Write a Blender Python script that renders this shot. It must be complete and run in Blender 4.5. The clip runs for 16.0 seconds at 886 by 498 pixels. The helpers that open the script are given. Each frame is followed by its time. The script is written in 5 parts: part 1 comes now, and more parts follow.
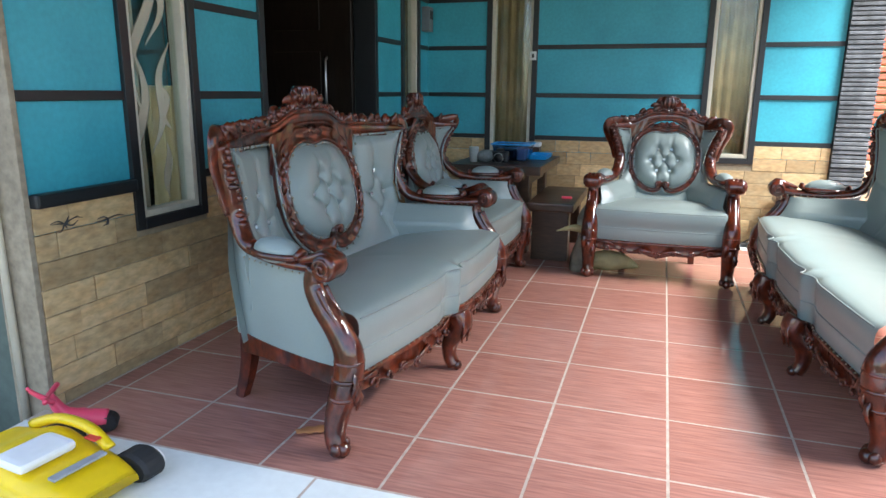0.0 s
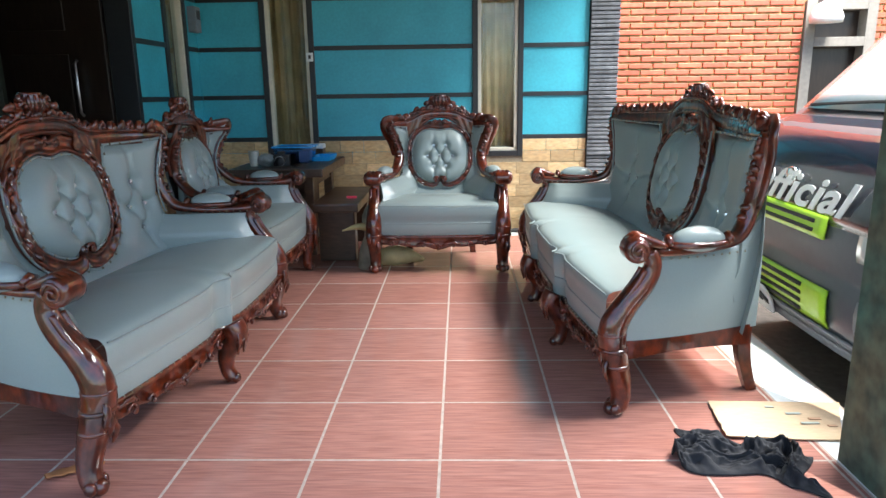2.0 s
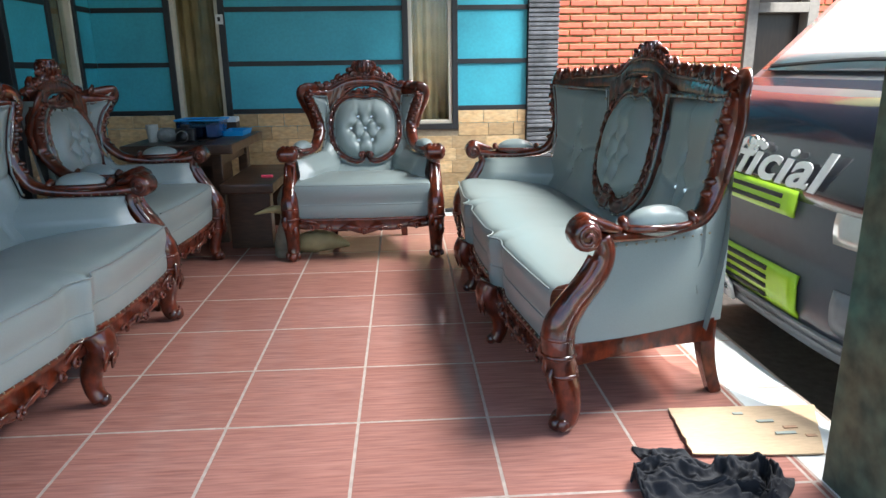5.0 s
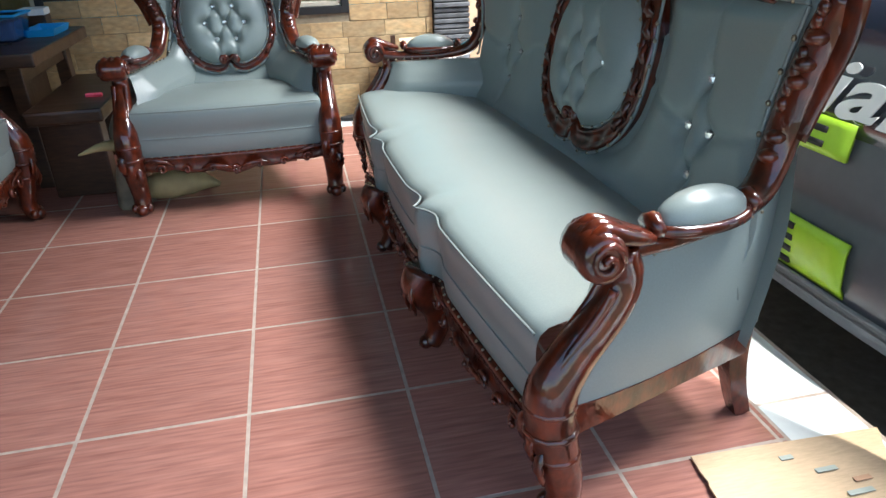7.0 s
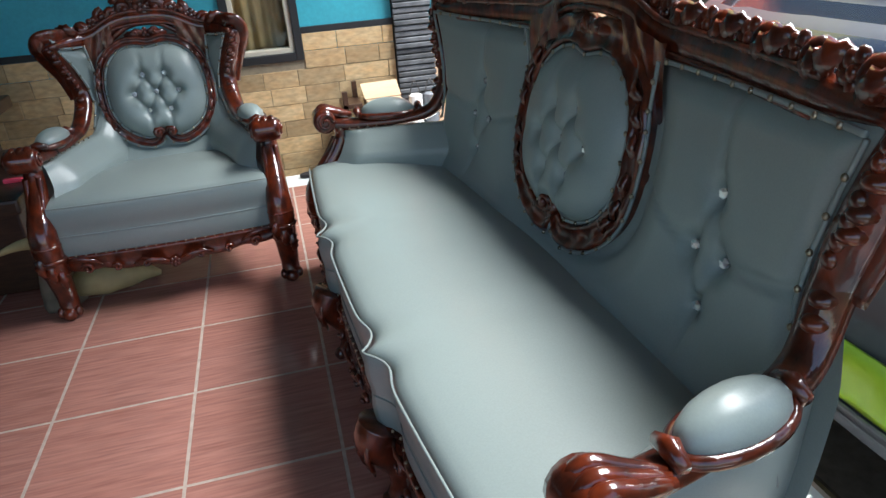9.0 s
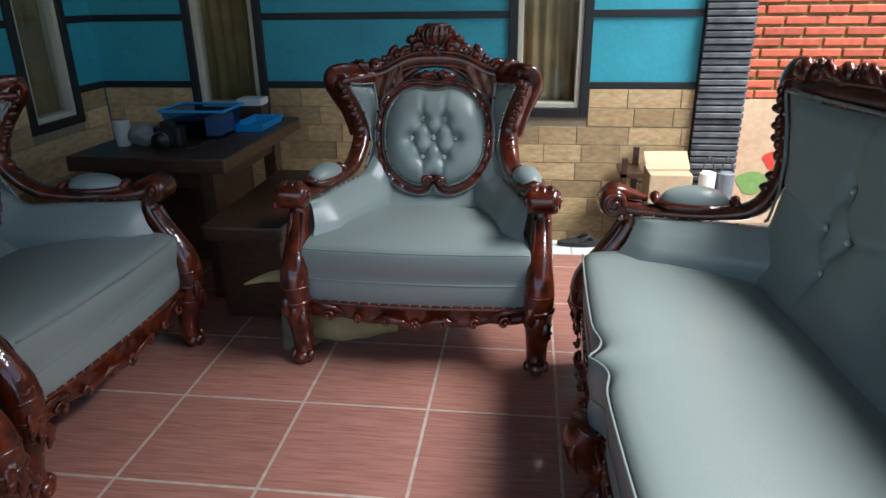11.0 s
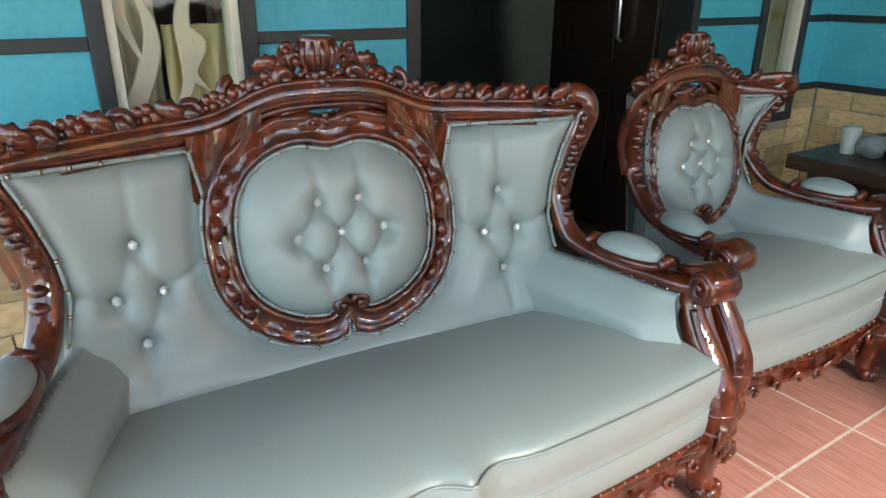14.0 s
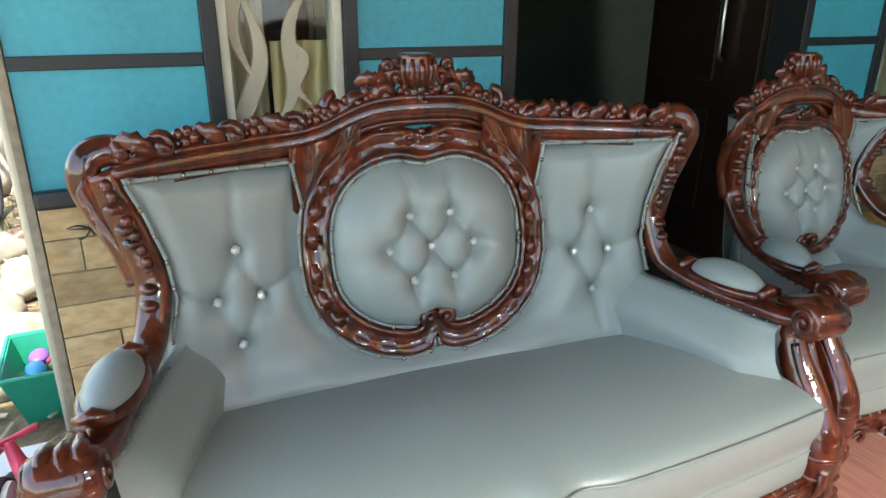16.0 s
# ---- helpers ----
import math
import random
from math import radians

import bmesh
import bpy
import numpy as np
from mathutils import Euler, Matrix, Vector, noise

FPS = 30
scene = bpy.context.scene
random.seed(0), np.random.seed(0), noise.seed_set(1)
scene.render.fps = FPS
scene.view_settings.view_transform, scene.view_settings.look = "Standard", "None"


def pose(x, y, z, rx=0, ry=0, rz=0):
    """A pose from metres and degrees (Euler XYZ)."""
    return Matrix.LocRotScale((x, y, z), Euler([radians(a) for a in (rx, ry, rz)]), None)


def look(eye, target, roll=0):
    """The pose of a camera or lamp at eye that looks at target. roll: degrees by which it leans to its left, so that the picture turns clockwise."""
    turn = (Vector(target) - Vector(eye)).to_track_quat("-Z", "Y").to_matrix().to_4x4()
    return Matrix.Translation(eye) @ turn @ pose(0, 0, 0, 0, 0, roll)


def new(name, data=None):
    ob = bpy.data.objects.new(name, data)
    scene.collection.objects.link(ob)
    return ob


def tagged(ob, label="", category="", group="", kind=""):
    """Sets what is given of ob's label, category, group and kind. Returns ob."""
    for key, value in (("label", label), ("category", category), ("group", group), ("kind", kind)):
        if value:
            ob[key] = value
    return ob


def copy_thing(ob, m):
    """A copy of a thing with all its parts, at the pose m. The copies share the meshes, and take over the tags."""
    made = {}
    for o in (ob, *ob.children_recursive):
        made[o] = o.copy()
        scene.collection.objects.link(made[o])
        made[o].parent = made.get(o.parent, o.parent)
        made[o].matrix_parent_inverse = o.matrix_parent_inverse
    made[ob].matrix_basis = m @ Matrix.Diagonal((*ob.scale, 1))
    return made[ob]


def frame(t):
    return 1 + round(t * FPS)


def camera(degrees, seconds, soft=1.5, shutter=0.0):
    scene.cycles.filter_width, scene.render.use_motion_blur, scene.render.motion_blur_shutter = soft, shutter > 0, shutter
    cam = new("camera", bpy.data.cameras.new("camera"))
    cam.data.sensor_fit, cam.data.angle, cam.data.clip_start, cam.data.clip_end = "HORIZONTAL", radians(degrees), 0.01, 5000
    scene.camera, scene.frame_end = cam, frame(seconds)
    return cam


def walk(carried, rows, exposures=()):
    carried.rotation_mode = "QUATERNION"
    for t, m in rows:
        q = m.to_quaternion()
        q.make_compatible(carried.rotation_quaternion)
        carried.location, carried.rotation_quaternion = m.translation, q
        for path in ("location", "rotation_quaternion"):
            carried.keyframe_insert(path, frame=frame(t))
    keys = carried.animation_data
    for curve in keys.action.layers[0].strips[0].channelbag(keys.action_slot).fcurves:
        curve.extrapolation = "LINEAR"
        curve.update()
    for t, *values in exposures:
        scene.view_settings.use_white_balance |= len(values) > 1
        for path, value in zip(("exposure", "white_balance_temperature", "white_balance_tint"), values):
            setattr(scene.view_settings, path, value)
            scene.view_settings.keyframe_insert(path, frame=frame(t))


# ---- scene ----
cam = camera(67.0, 16.0)
PATH = [
    (0, (0.302, -1.91, 1.126), (-0.294, -0.056, 0.667), 0.5),
    (0.5, (0.347, -1.907, 1.129), (-0.143, -0.023, 0.67), -0.3),
    (1, (0.39, -1.89, 1.12), (0.049, 0.027, 0.666), -0.6),
    (1.5, (0.425, -1.881, 1.111), (0.226, 0.057, 0.66), -0.5),
    (2, (0.472, -1.89, 1.122), (0.417, 0.056, 0.666), -0.8),
    (2.5, (0.513, -1.908, 1.133), (0.554, 0.038, 0.673), -1.2),
    (3, (0.514, -1.905, 1.134), (0.574, 0.041, 0.678), -0.7),
    (3.2, (0.526, -1.901, 1.127), (0.559, 0.047, 0.676), -0.9),
    (5.3, (0.581, -1.299, 1.028), (0.698, 0.624, 0.492), -0.9),
    (5.5, (0.613, -1.178, 1.016), (0.701, 0.744, 0.471), -1.9),
    (6, (0.69, -0.928, 1.029), (0.768, 0.985, 0.45), -1.0),
    (6.5, (0.65, -0.694, 1.052), (0.914, 1.169, 0.376), -2.4),
    (7, (0.609, -0.595, 1.093), (0.982, 1.16, 0.211), -1.6),
    (7.5, (0.649, -0.515, 1.079), (0.971, 1.182, 0.07), -3.7),
    (8, (0.764, -0.416, 1.082), (1.094, 1.272, 0.061), -5.6),
    (8.2, (0.781, -0.396, 1.122), (1.2, 1.312, 0.17), -4.2),
    (10.3, (0.768, 0.228, 1.249), (0.933, 2.056, 0.453), -1.3),
    (10.5, (0.746, 0.257, 1.252), (0.769, 2.102, 0.48), -0.9),
    (11, (0.675, 0.253, 1.222), (0.441, 2.103, 0.499), -0.8),
    (11.5, (0.579, 0.228, 1.233), (0.228, 2.068, 0.533), 0.7),
    (12, (0.539, 0.182, 1.205), (-0.031, 1.986, 0.556), 0.3),
    (12.5, (0.49, 0.187, 1.285), (-0.354, 1.853, 0.572), -0.1),
    (13, (0.416, 0.145, 1.295), (-0.592, 1.701, 0.545), 0.2),
    (13.5, (0.35, 0.065, 1.249), (-0.973, 1.381, 0.528), 0.2),
    (14, (0.323, 0.018, 1.249), (-1.227, 1.047, 0.516), 0.4),
    (14.5, (0.307, -0.002, 1.25), (-1.364, 0.809, 0.509), -0.0),
    (15, (0.309, -0.002, 1.254), (-1.38, 0.777, 0.521), -0.1),
    (15.5, (0.313, -0.005, 1.254), (-1.381, 0.788, 0.546), -0.2),
    (16, (0.314, -0.001, 1.254), (-1.368, 0.828, 0.56), 0.4),
]
EXPOSURES = [(0.0, 2.6, 6500, 8), (3.2, 2.3, 6400, 8), (8.2, 1.95, 6350, 8), (10.4, 1.5, 6250, 8), (12.0, 2.05, 6500, 8), (13.0, 2.95, 6900, 8), (13.6, 3.3, 7200, 6), (14.5, 3.35, 7450, 6), (16.0, 3.2, 7450, 6)]
walk(cam, [(t, look(eye, target, roll)) for t, eye, target, roll in PATH], EXPOSURES)

# ---- light ----
world = bpy.data.worlds.new("sky")
scene.world = world
world.use_nodes = True
_wn = world.node_tree.nodes
_sky = _wn.new("ShaderNodeTexSky")
_sky.sky_type, _sky.sun_disc = "NISHITA", False
_sky.sun_elevation, _sky.sun_rotation = radians(72), radians(150)
world.node_tree.links.new(_sky.outputs[0], _wn["Background"].inputs[0])
_wn["Background"].inputs[1].default_value = 0.085
sun = new("sun", bpy.data.lights.new("sun", "SUN"))
sun.data.energy, sun.data.angle, sun.data.color = 1.5, radians(0.6), (1.0, 0.97, 0.93)
sun.matrix_world = look((3.25, -4.63, 20.0), (0, 1.0, 0))
# added area lamp, stands in for sky light over the carport, past the roof edge
opening = new("skylight", bpy.data.lights.new("skylight", "AREA"))
opening.data.shape, opening.data.size, opening.data.size_y = "RECTANGLE", 4.0, 2.2
opening.data.energy, opening.data.color = 320.0, (0.99, 0.98, 0.98)
opening.matrix_world = look((4.15, 1.7, 5.4), (0.5, 1.3, 0.0))


# ---- materials ----
def mat(name, color, rough=0.5, metal=0.0, spec=0.5, vary=0.12, grain=30.0, stains=2.0, bump=0.1, coat=0.0, color2=None, stretch=(1, 1, 1), island=0.0, coat_rough=0.08, per_object=0.0, bump_dist=0.003, blend=0.55):
    """Two scales of variation, fine bump; color2 mixes in by large noise."""
    m = bpy.data.materials.new(name)
    m.use_nodes = True
    nt = m.node_tree
    n, l = nt.nodes, nt.links
    b = n["Principled BSDF"]
    b.inputs["Roughness"].default_value = rough
    b.inputs["Metallic"].default_value = metal
    b.inputs["Specular IOR Level"].default_value = spec
    b.inputs["Coat Weight"].default_value = coat
    b.inputs["Coat Roughness"].default_value = coat_rough
    b.inputs["Coat IOR"].default_value = 1.6 if bump > 0.2 else 1.5
    tc = n.new("ShaderNodeTexCoord")
    mp = n.new("ShaderNodeMapping")
    mp.inputs["Scale"].default_value = stretch
    geo = n.new("ShaderNodeNewGeometry")
    l.new(geo.outputs["Position"], mp.inputs["Vector"])
    fine = n.new("ShaderNodeTexNoise")
    fine.inputs["Scale"].default_value, fine.inputs["Detail"].default_value = grain, 6
    big = n.new("ShaderNodeTexNoise")
    big.inputs["Scale"].default_value, big.inputs["Detail"].default_value = stains, 4
    l.new(mp.outputs[0], fine.inputs["Vector"])
    l.new(mp.outputs[0], big.inputs["Vector"])
    c2 = color2 or tuple(c * 0.6 for c in color)
    ramp = n.new("ShaderNodeMapRange")
    ramp.inputs["From Min"].default_value, ramp.inputs["From Max"].default_value = 0.35, 0.68
    l.new(big.outputs["Fac"], ramp.inputs["Value"])
    mix = n.new("ShaderNodeMix")
    mix.data_type = "RGBA"
    mix.inputs["A"].default_value, mix.inputs["B"].default_value = (*color, 1), (*c2, 1)
    scale = n.new("ShaderNodeMath")
    scale.operation, scale.inputs[1].default_value = "MULTIPLY", blend if color2 else 0.35
    l.new(ramp.outputs[0], scale.inputs[0])
    l.new(scale.outputs[0], mix.inputs["Factor"])
    hsv = n.new("ShaderNodeHueSaturation")
    l.new(mix.outputs["Result"], hsv.inputs["Color"])
    val = n.new("ShaderNodeMapRange")
    val.inputs["From Min"].default_value, val.inputs["From Max"].default_value = 0.3, 0.7
    val.inputs["To Min"].default_value, val.inputs["To Max"].default_value = 1 - vary, 1 + vary
    l.new(fine.outputs["Fac"], val.inputs["Value"])
    last = val.outputs[0]
    for source, amount in ((geo.outputs["Random Per Island"], island), (None, per_object)):
        if amount:
            if source is None:
                source = n.new("ShaderNodeObjectInfo").outputs["Random"]
            r = n.new("ShaderNodeMapRange")
            r.inputs["To Min"].default_value, r.inputs["To Max"].default_value = 1 - amount, 1 + amount
            l.new(source, r.inputs["Value"])
            mul = n.new("ShaderNodeMath")
            mul.operation = "MULTIPLY"
            l.new(last, mul.inputs[0])
            l.new(r.outputs[0], mul.inputs[1])
            last = mul.outputs[0]
    l.new(last, hsv.inputs["Value"])
    l.new(hsv.outputs[0], b.inputs["Base Color"])
    if bump:
        bn = n.new("ShaderNodeBump")
        bn.inputs["Strength"].default_value, bn.inputs["Distance"].default_value = bump, bump_dist
        l.new(fine.outputs["Fac"], bn.inputs["Height"])
        l.new(bn.outputs[0], b.inputs["Normal"])
    if coat and bump > 0.2:  # brushed-on varnish follows the cuts
        cn = n.new("ShaderNodeBump")
        cn.inputs["Strength"].default_value, cn.inputs["Distance"].default_value = 0.5, 0.005
        l.new(big.outputs["Fac"], cn.inputs["Height"])
        l.new(cn.outputs[0], b.inputs["Coat Normal"])
    rr = n.new("ShaderNodeMapRange")
    rr.inputs["To Min"].default_value, rr.inputs["To Max"].default_value = max(0.02, rough * 0.75), min(1, rough * 1.3)
    l.new(big.outputs["Fac"], rr.inputs["Value"])
    l.new(rr.outputs[0], b.inputs["Roughness"])
    return m


def glass_mat(name, tint=(0.9, 0.95, 0.93), rough=0.02):
    m = bpy.data.materials.new(name)
    m.use_nodes = True
    n, l = m.node_tree.nodes, m.node_tree.links
    out = n["Material Output"]
    n.remove(n["Principled BSDF"])
    tr, gl, mx, lw, pw, ma = (n.new("ShaderNode" + k) for k in ("BsdfTransparent", "BsdfGlossy", "MixShader", "LayerWeight", "Math", "Math"))
    tr.inputs[0].default_value = (*tint, 1)
    gl.inputs["Roughness"].default_value = rough
    pw.operation, pw.inputs[1].default_value = "POWER", 4
    ma.operation, ma.inputs[1].default_value, ma.inputs[2].default_value = "MULTIPLY_ADD", 0.6, 0.045
    l.new(lw.outputs["Facing"], pw.inputs[0])
    l.new(pw.outputs[0], ma.inputs[0])
    l.new(ma.outputs[0], mx.inputs[0])
    l.new(tr.outputs[0], mx.inputs[1])
    l.new(gl.outputs[0], mx.inputs[2])
    l.new(mx.outputs[0], out.inputs[0])
    return m


M_BLUE = mat("blue_paint", (0.045, 0.37, 0.46), 0.5, vary=0.07, grain=45, stains=3.5, bump=0.08, color2=(0.04, 0.27, 0.34))
M_BLACK = mat("black_paint", (0.014, 0.016, 0.018), 0.45, vary=0.1, bump=0.05)
M_CREAM = mat("cream_frame", (0.62, 0.58, 0.47), 0.5, vary=0.06)
M_STONE = mat("sandstone", (0.50, 0.37, 0.20), 0.75, vary=0.22, grain=22, stains=9, bump=0.5, color2=(0.50, 0.30, 0.13), per_object=0.3, stretch=(1, 1, 2.4))
M_GROUT = mat("grout", (0.30, 0.25, 0.17), 0.9, vary=0.15)
M_TILE = mat("red_wood_tile", (0.33, 0.148, 0.115), 0.12, vary=0.22, grain=34, stains=10, bump=0.03, color2=(0.38, 0.185, 0.150), stretch=(0.22, 3.2, 1), per_object=0.07)
M_TGROUT = mat("tile_grout", (0.42, 0.34, 0.28), 0.8, vary=0.2)
M_WHITE = mat("white_tile", (0.72, 0.76, 0.74), 0.2, vary=0.04, per_object=0.04, bump=0.02)
M_RIB = mat("grey_andesite", (0.085, 0.09, 0.098), 0.7, vary=0.35, grain=18, bump=0.5, per_object=0.35)
M_BRICK = mat("painted_brick", (0.50, 0.105, 0.055), 0.7, vary=0.2, grain=25, bump=0.4, per_object=0.22)
M_MORTAR = mat("lime_mortar", (0.34, 0.32, 0.12), 0.85, vary=0.25, bump=0.4)
M_PLASTER = mat("peach_plaster", (0.60, 0.43, 0.27), 0.8, vary=0.1, color2=(0.5, 0.28, 0.18), stains=3)
M_GROUND = mat("earth", (0.14, 0.09, 0.06), 0.95, vary=0.4, grain=20, stains=1.3, bump=0.8, color2=(0.10, 0.13, 0.04), bump_dist=0.02)
M_CONC = mat("dark_concrete", (0.10, 0.085, 0.07), 0.85, vary=0.25, grain=25, stains=2)
M_DARKROOM = mat("shaded_room_paint", (0.10, 0.13, 0.11), 0.8)
M_DARKWOOD = mat("dark_wood", (0.055, 0.028, 0.016), 0.35, vary=0.35, grain=14, stretch=(1, 6, 6), bump=0.15)
M_CEIL = mat("ceiling_board", (0.26, 0.24, 0.21), 0.8, vary=0.04)
M_GLASS = glass_mat("window_glass")
M_LEATHER = mat("grey_leatherette", (0.252, 0.300, 0.284), 0.33, vary=0.04, grain=260, stains=3, bump=0.12, color2=(0.235, 0.280, 0.265), bump_dist=0.001)
M_PIPING = mat("pale_piping", (0.24, 0.285, 0.275), 0.35, vary=0.04)
M_WOOD = mat("varnished_mahogany", (0.118, 0.018, 0.005), 0.35, spec=0.12, vary=0.4, grain=30, stains=16, bump=0.25, coat=1.0, color2=(0.010, 0.003, 0.002), stretch=(1.5, 1.5, 0.9), coat_rough=0.03, bump_dist=0.006, blend=0.8)


# ---- mesh tools ----
def part(name, bm, material, parent=None, label="", smooth=False):
    me = bpy.data.meshes.new(name)
    bm.normal_update()
    if smooth:
        for f in bm.faces:
            f.smooth = True
    bm.to_mesh(me)
    bm.free()
    me.materials.append(material)
    ob = new(name, me)
    ob.parent = parent
    if label:
        ob["label"] = label
    return ob


def empty(name, m=None):
    ob = new(name)
    ob.empty_display_size = 0.1
    if m is not None:
        ob.matrix_world = m
    return ob


def box(bm, x0, y0, z0, x1, y1, z1, bevel=0.0, m=None):
    r = bmesh.ops.create_cube(bm, size=1)
    vs = r["verts"]
    for v in vs:
        v.co = Vector(((x0 + x1) / 2 + v.co.x * (x1 - x0), (y0 + y1) / 2 + v.co.y * (y1 - y0), (z0 + z1) / 2 + v.co.z * (z1 - z0)))
        if m is not None:
            v.co = m @ v.co
    if bevel:
        es = list({e for v in vs for e in v.link_edges})
        bmesh.ops.bevel(bm, geom=es, offset=bevel, segments=2, affect="EDGES", profile=0.6)
    return vs


def boxes(name, material, parent, *dims, bevel=0.0, label=""):
    bm = bmesh.new()
    for d in dims:
        box(bm, *d, bevel=bevel)
    return part(name, bm, material, parent, label)


def sweep(bm, pts, radii, sides=8, flat=1.0, up=None, cap=True):
    """A tube along pts; radii: one a point; flat squeezes it across the second axis."""
    pts = [Vector(p) for p in pts]
    n = len(pts)
    rings = []
    prev = Vector(up) if up is not None else None
    for i, p in enumerate(pts):
        t = (pts[min(i + 1, n - 1)] - pts[max(i - 1, 0)])
        t = t.normalized() if t.length > 1e-9 else Vector((0, 0, 1))
        ref = prev if prev is not None else (Vector((0, 0, 1)) if abs(t.z) < 0.9 else Vector((1, 0, 0)))
        a = ref - t * ref.dot(t)
        a = a.normalized() if a.length > 1e-6 else t.orthogonal().normalized()
        if up is None:
            prev = a
        b = t.cross(a)
        r = radii[i] if isinstance(radii, (list, tuple)) else radii
        ra, rb = r if isinstance(r, tuple) else (r * flat, r)
        rings.append([bm.verts.new(p + a * ra * math.sin(2 * math.pi * k / sides) + b * rb * math.cos(2 * math.pi * k / sides)) for k in range(sides)])
    for r0, r1 in zip(rings, rings[1:]):
        for k in range(sides):
            bm.faces.new((r0[k], r0[(k + 1) % sides], r1[(k + 1) % sides], r1[k]))
    if cap:
        bm.faces.new(rings[0][::-1])
        bm.faces.new(rings[-1])


def curve(keys, n):
    """Catmull-Rom through keys, n points a span."""
    k = [Vector(p) for p in keys]
    k = [2 * k[0] - k[1]] + k + [2 * k[-1] - k[-2]]
    out = []
    for i in range(1, len(k) - 2):
        for j in range(n):
            t = j / n
            out.append(0.5 * (2 * k[i] + (k[i + 1] - k[i - 1]) * t + (2 * k[i - 1] - 5 * k[i] + 4 * k[i + 1] - k[i + 2]) * t * t + (3 * k[i] - k[i - 1] - 3 * k[i + 1] + k[i + 2]) * t ** 3))
    return out + [k[-2]]


def lerp_list(vals, n):
    """Linear resample of vals to n numbers."""
    return [float(v) for v in np.interp(np.linspace(0, len(vals) - 1, n), range(len(vals)), vals)]


def ball(bm, c, r, s=(1, 1, 1), u=8, v=6):
    m = Matrix.Translation(c) @ Matrix.Diagonal((r * s[0], r * s[1], r * s[2], 1))
    bmesh.ops.create_uvsphere(bm, u_segments=u, v_segments=v, radius=1, matrix=m)


# ---- structure ----
XW, YN, ZG = -1.712, 3.87, -0.17
STRIPS = (0.748, 1.10, 1.49, 1.88, 2.27)

ground = tagged(boxes("ground", M_GROUND, None, (-60, -60, ZG - 0.3, 60, 60, ZG)), "bare brown earth with patches of grass", "ground", kind="structure")
carport = tagged(boxes("carport_floor", M_CONC, None, (2.0, -6, ZG, 9, 4.4, ZG + 0.012)), "dark worn concrete carport floor", "floor", kind="structure")
slab = tagged(boxes("floor", M_TGROUT, None, (XW - 0.02, -1.0, ZG, 1.84, 3.56, -0.0006), bevel=0.004), "raised porch floor of red wood-look tiles with pale joints and a white tile border", "floor", kind="structure")


def wall_with_openings(name, axis, face, thick, lo, hi, z0, z1, holes, material):
    """A wall along axis ('x' or 'y'); its visible face at face; built of solid runs between the holes (lo, hi, z0, z1)."""
    bm = bmesh.new()
    def run(a, b, c, d):
        if b - a < 1e-4 or d - c < 1e-4:
            return
        p, q = sorted((face, face + thick))
        if axis == "y":
            box(bm, p, a, c, q, b, d)
        else:
            box(bm, a, p, c, b, q, d)
    at = lo
    for a, b, c, d in sorted(holes):
        run(at, a, z0, z1)
        run(a, b, z0, c)
        run(a, b, d, z1)
        at = b
    run(at, hi, z0, z1)
    bmesh.ops.remove_doubles(bm, verts=bm.verts, dist=1e-5)
    return part(name, bm, material)


W1, DOOR, W2 = (0.25, 0.70, 0.56, 2.35), (1.215, 2.74, 0.0, 2.35), (3.22, 3.63, 0.58, 2.35)
W3, W4 = (-1.178, -0.738, 0.58, 2.35), (0.575, 0.996, 0.585, 2.35)
wall_w = tagged(wall_with_openings("wall_west", "y", XW, -0.15, -0.22, YN + 0.15, ZG, 3.05, [W1, DOOR, W2], M_BLUE), "sky-blue painted house wall with black strips", "wall", kind="structure")
wall_n = tagged(wall_with_openings("wall_north", "x", YN, 0.15, XW, 1.53, ZG, 3.05, [W3, W4], M_BLUE), "sky-blue painted house wall with black strips", "wall", kind="structure")


def strips_on(wall, axis, face, sign, runs):
    for a, b in runs:
        for z in STRIPS:
            p, q = sorted((face, face + sign * 0.012))
            d = (p, a, z - 0.018, q, b, z + 0.018) if axis == "y" else (a, p, z - 0.018, b, q, z + 0.018)
            boxes("strip", M_BLACK, wall, d, bevel=0.003)


strips_on(wall_w, "y", XW, 1, [(-0.22, W1[0]), (W1[1], DOOR[0]), (DOOR[1], W2[0]), (W2[1], YN - 0.012)])
strips_on(wall_n, "x", YN, -1, [(XW + 0.012, W3[0]), (W3[1], W4[0]), (W4[1], 1.53)])


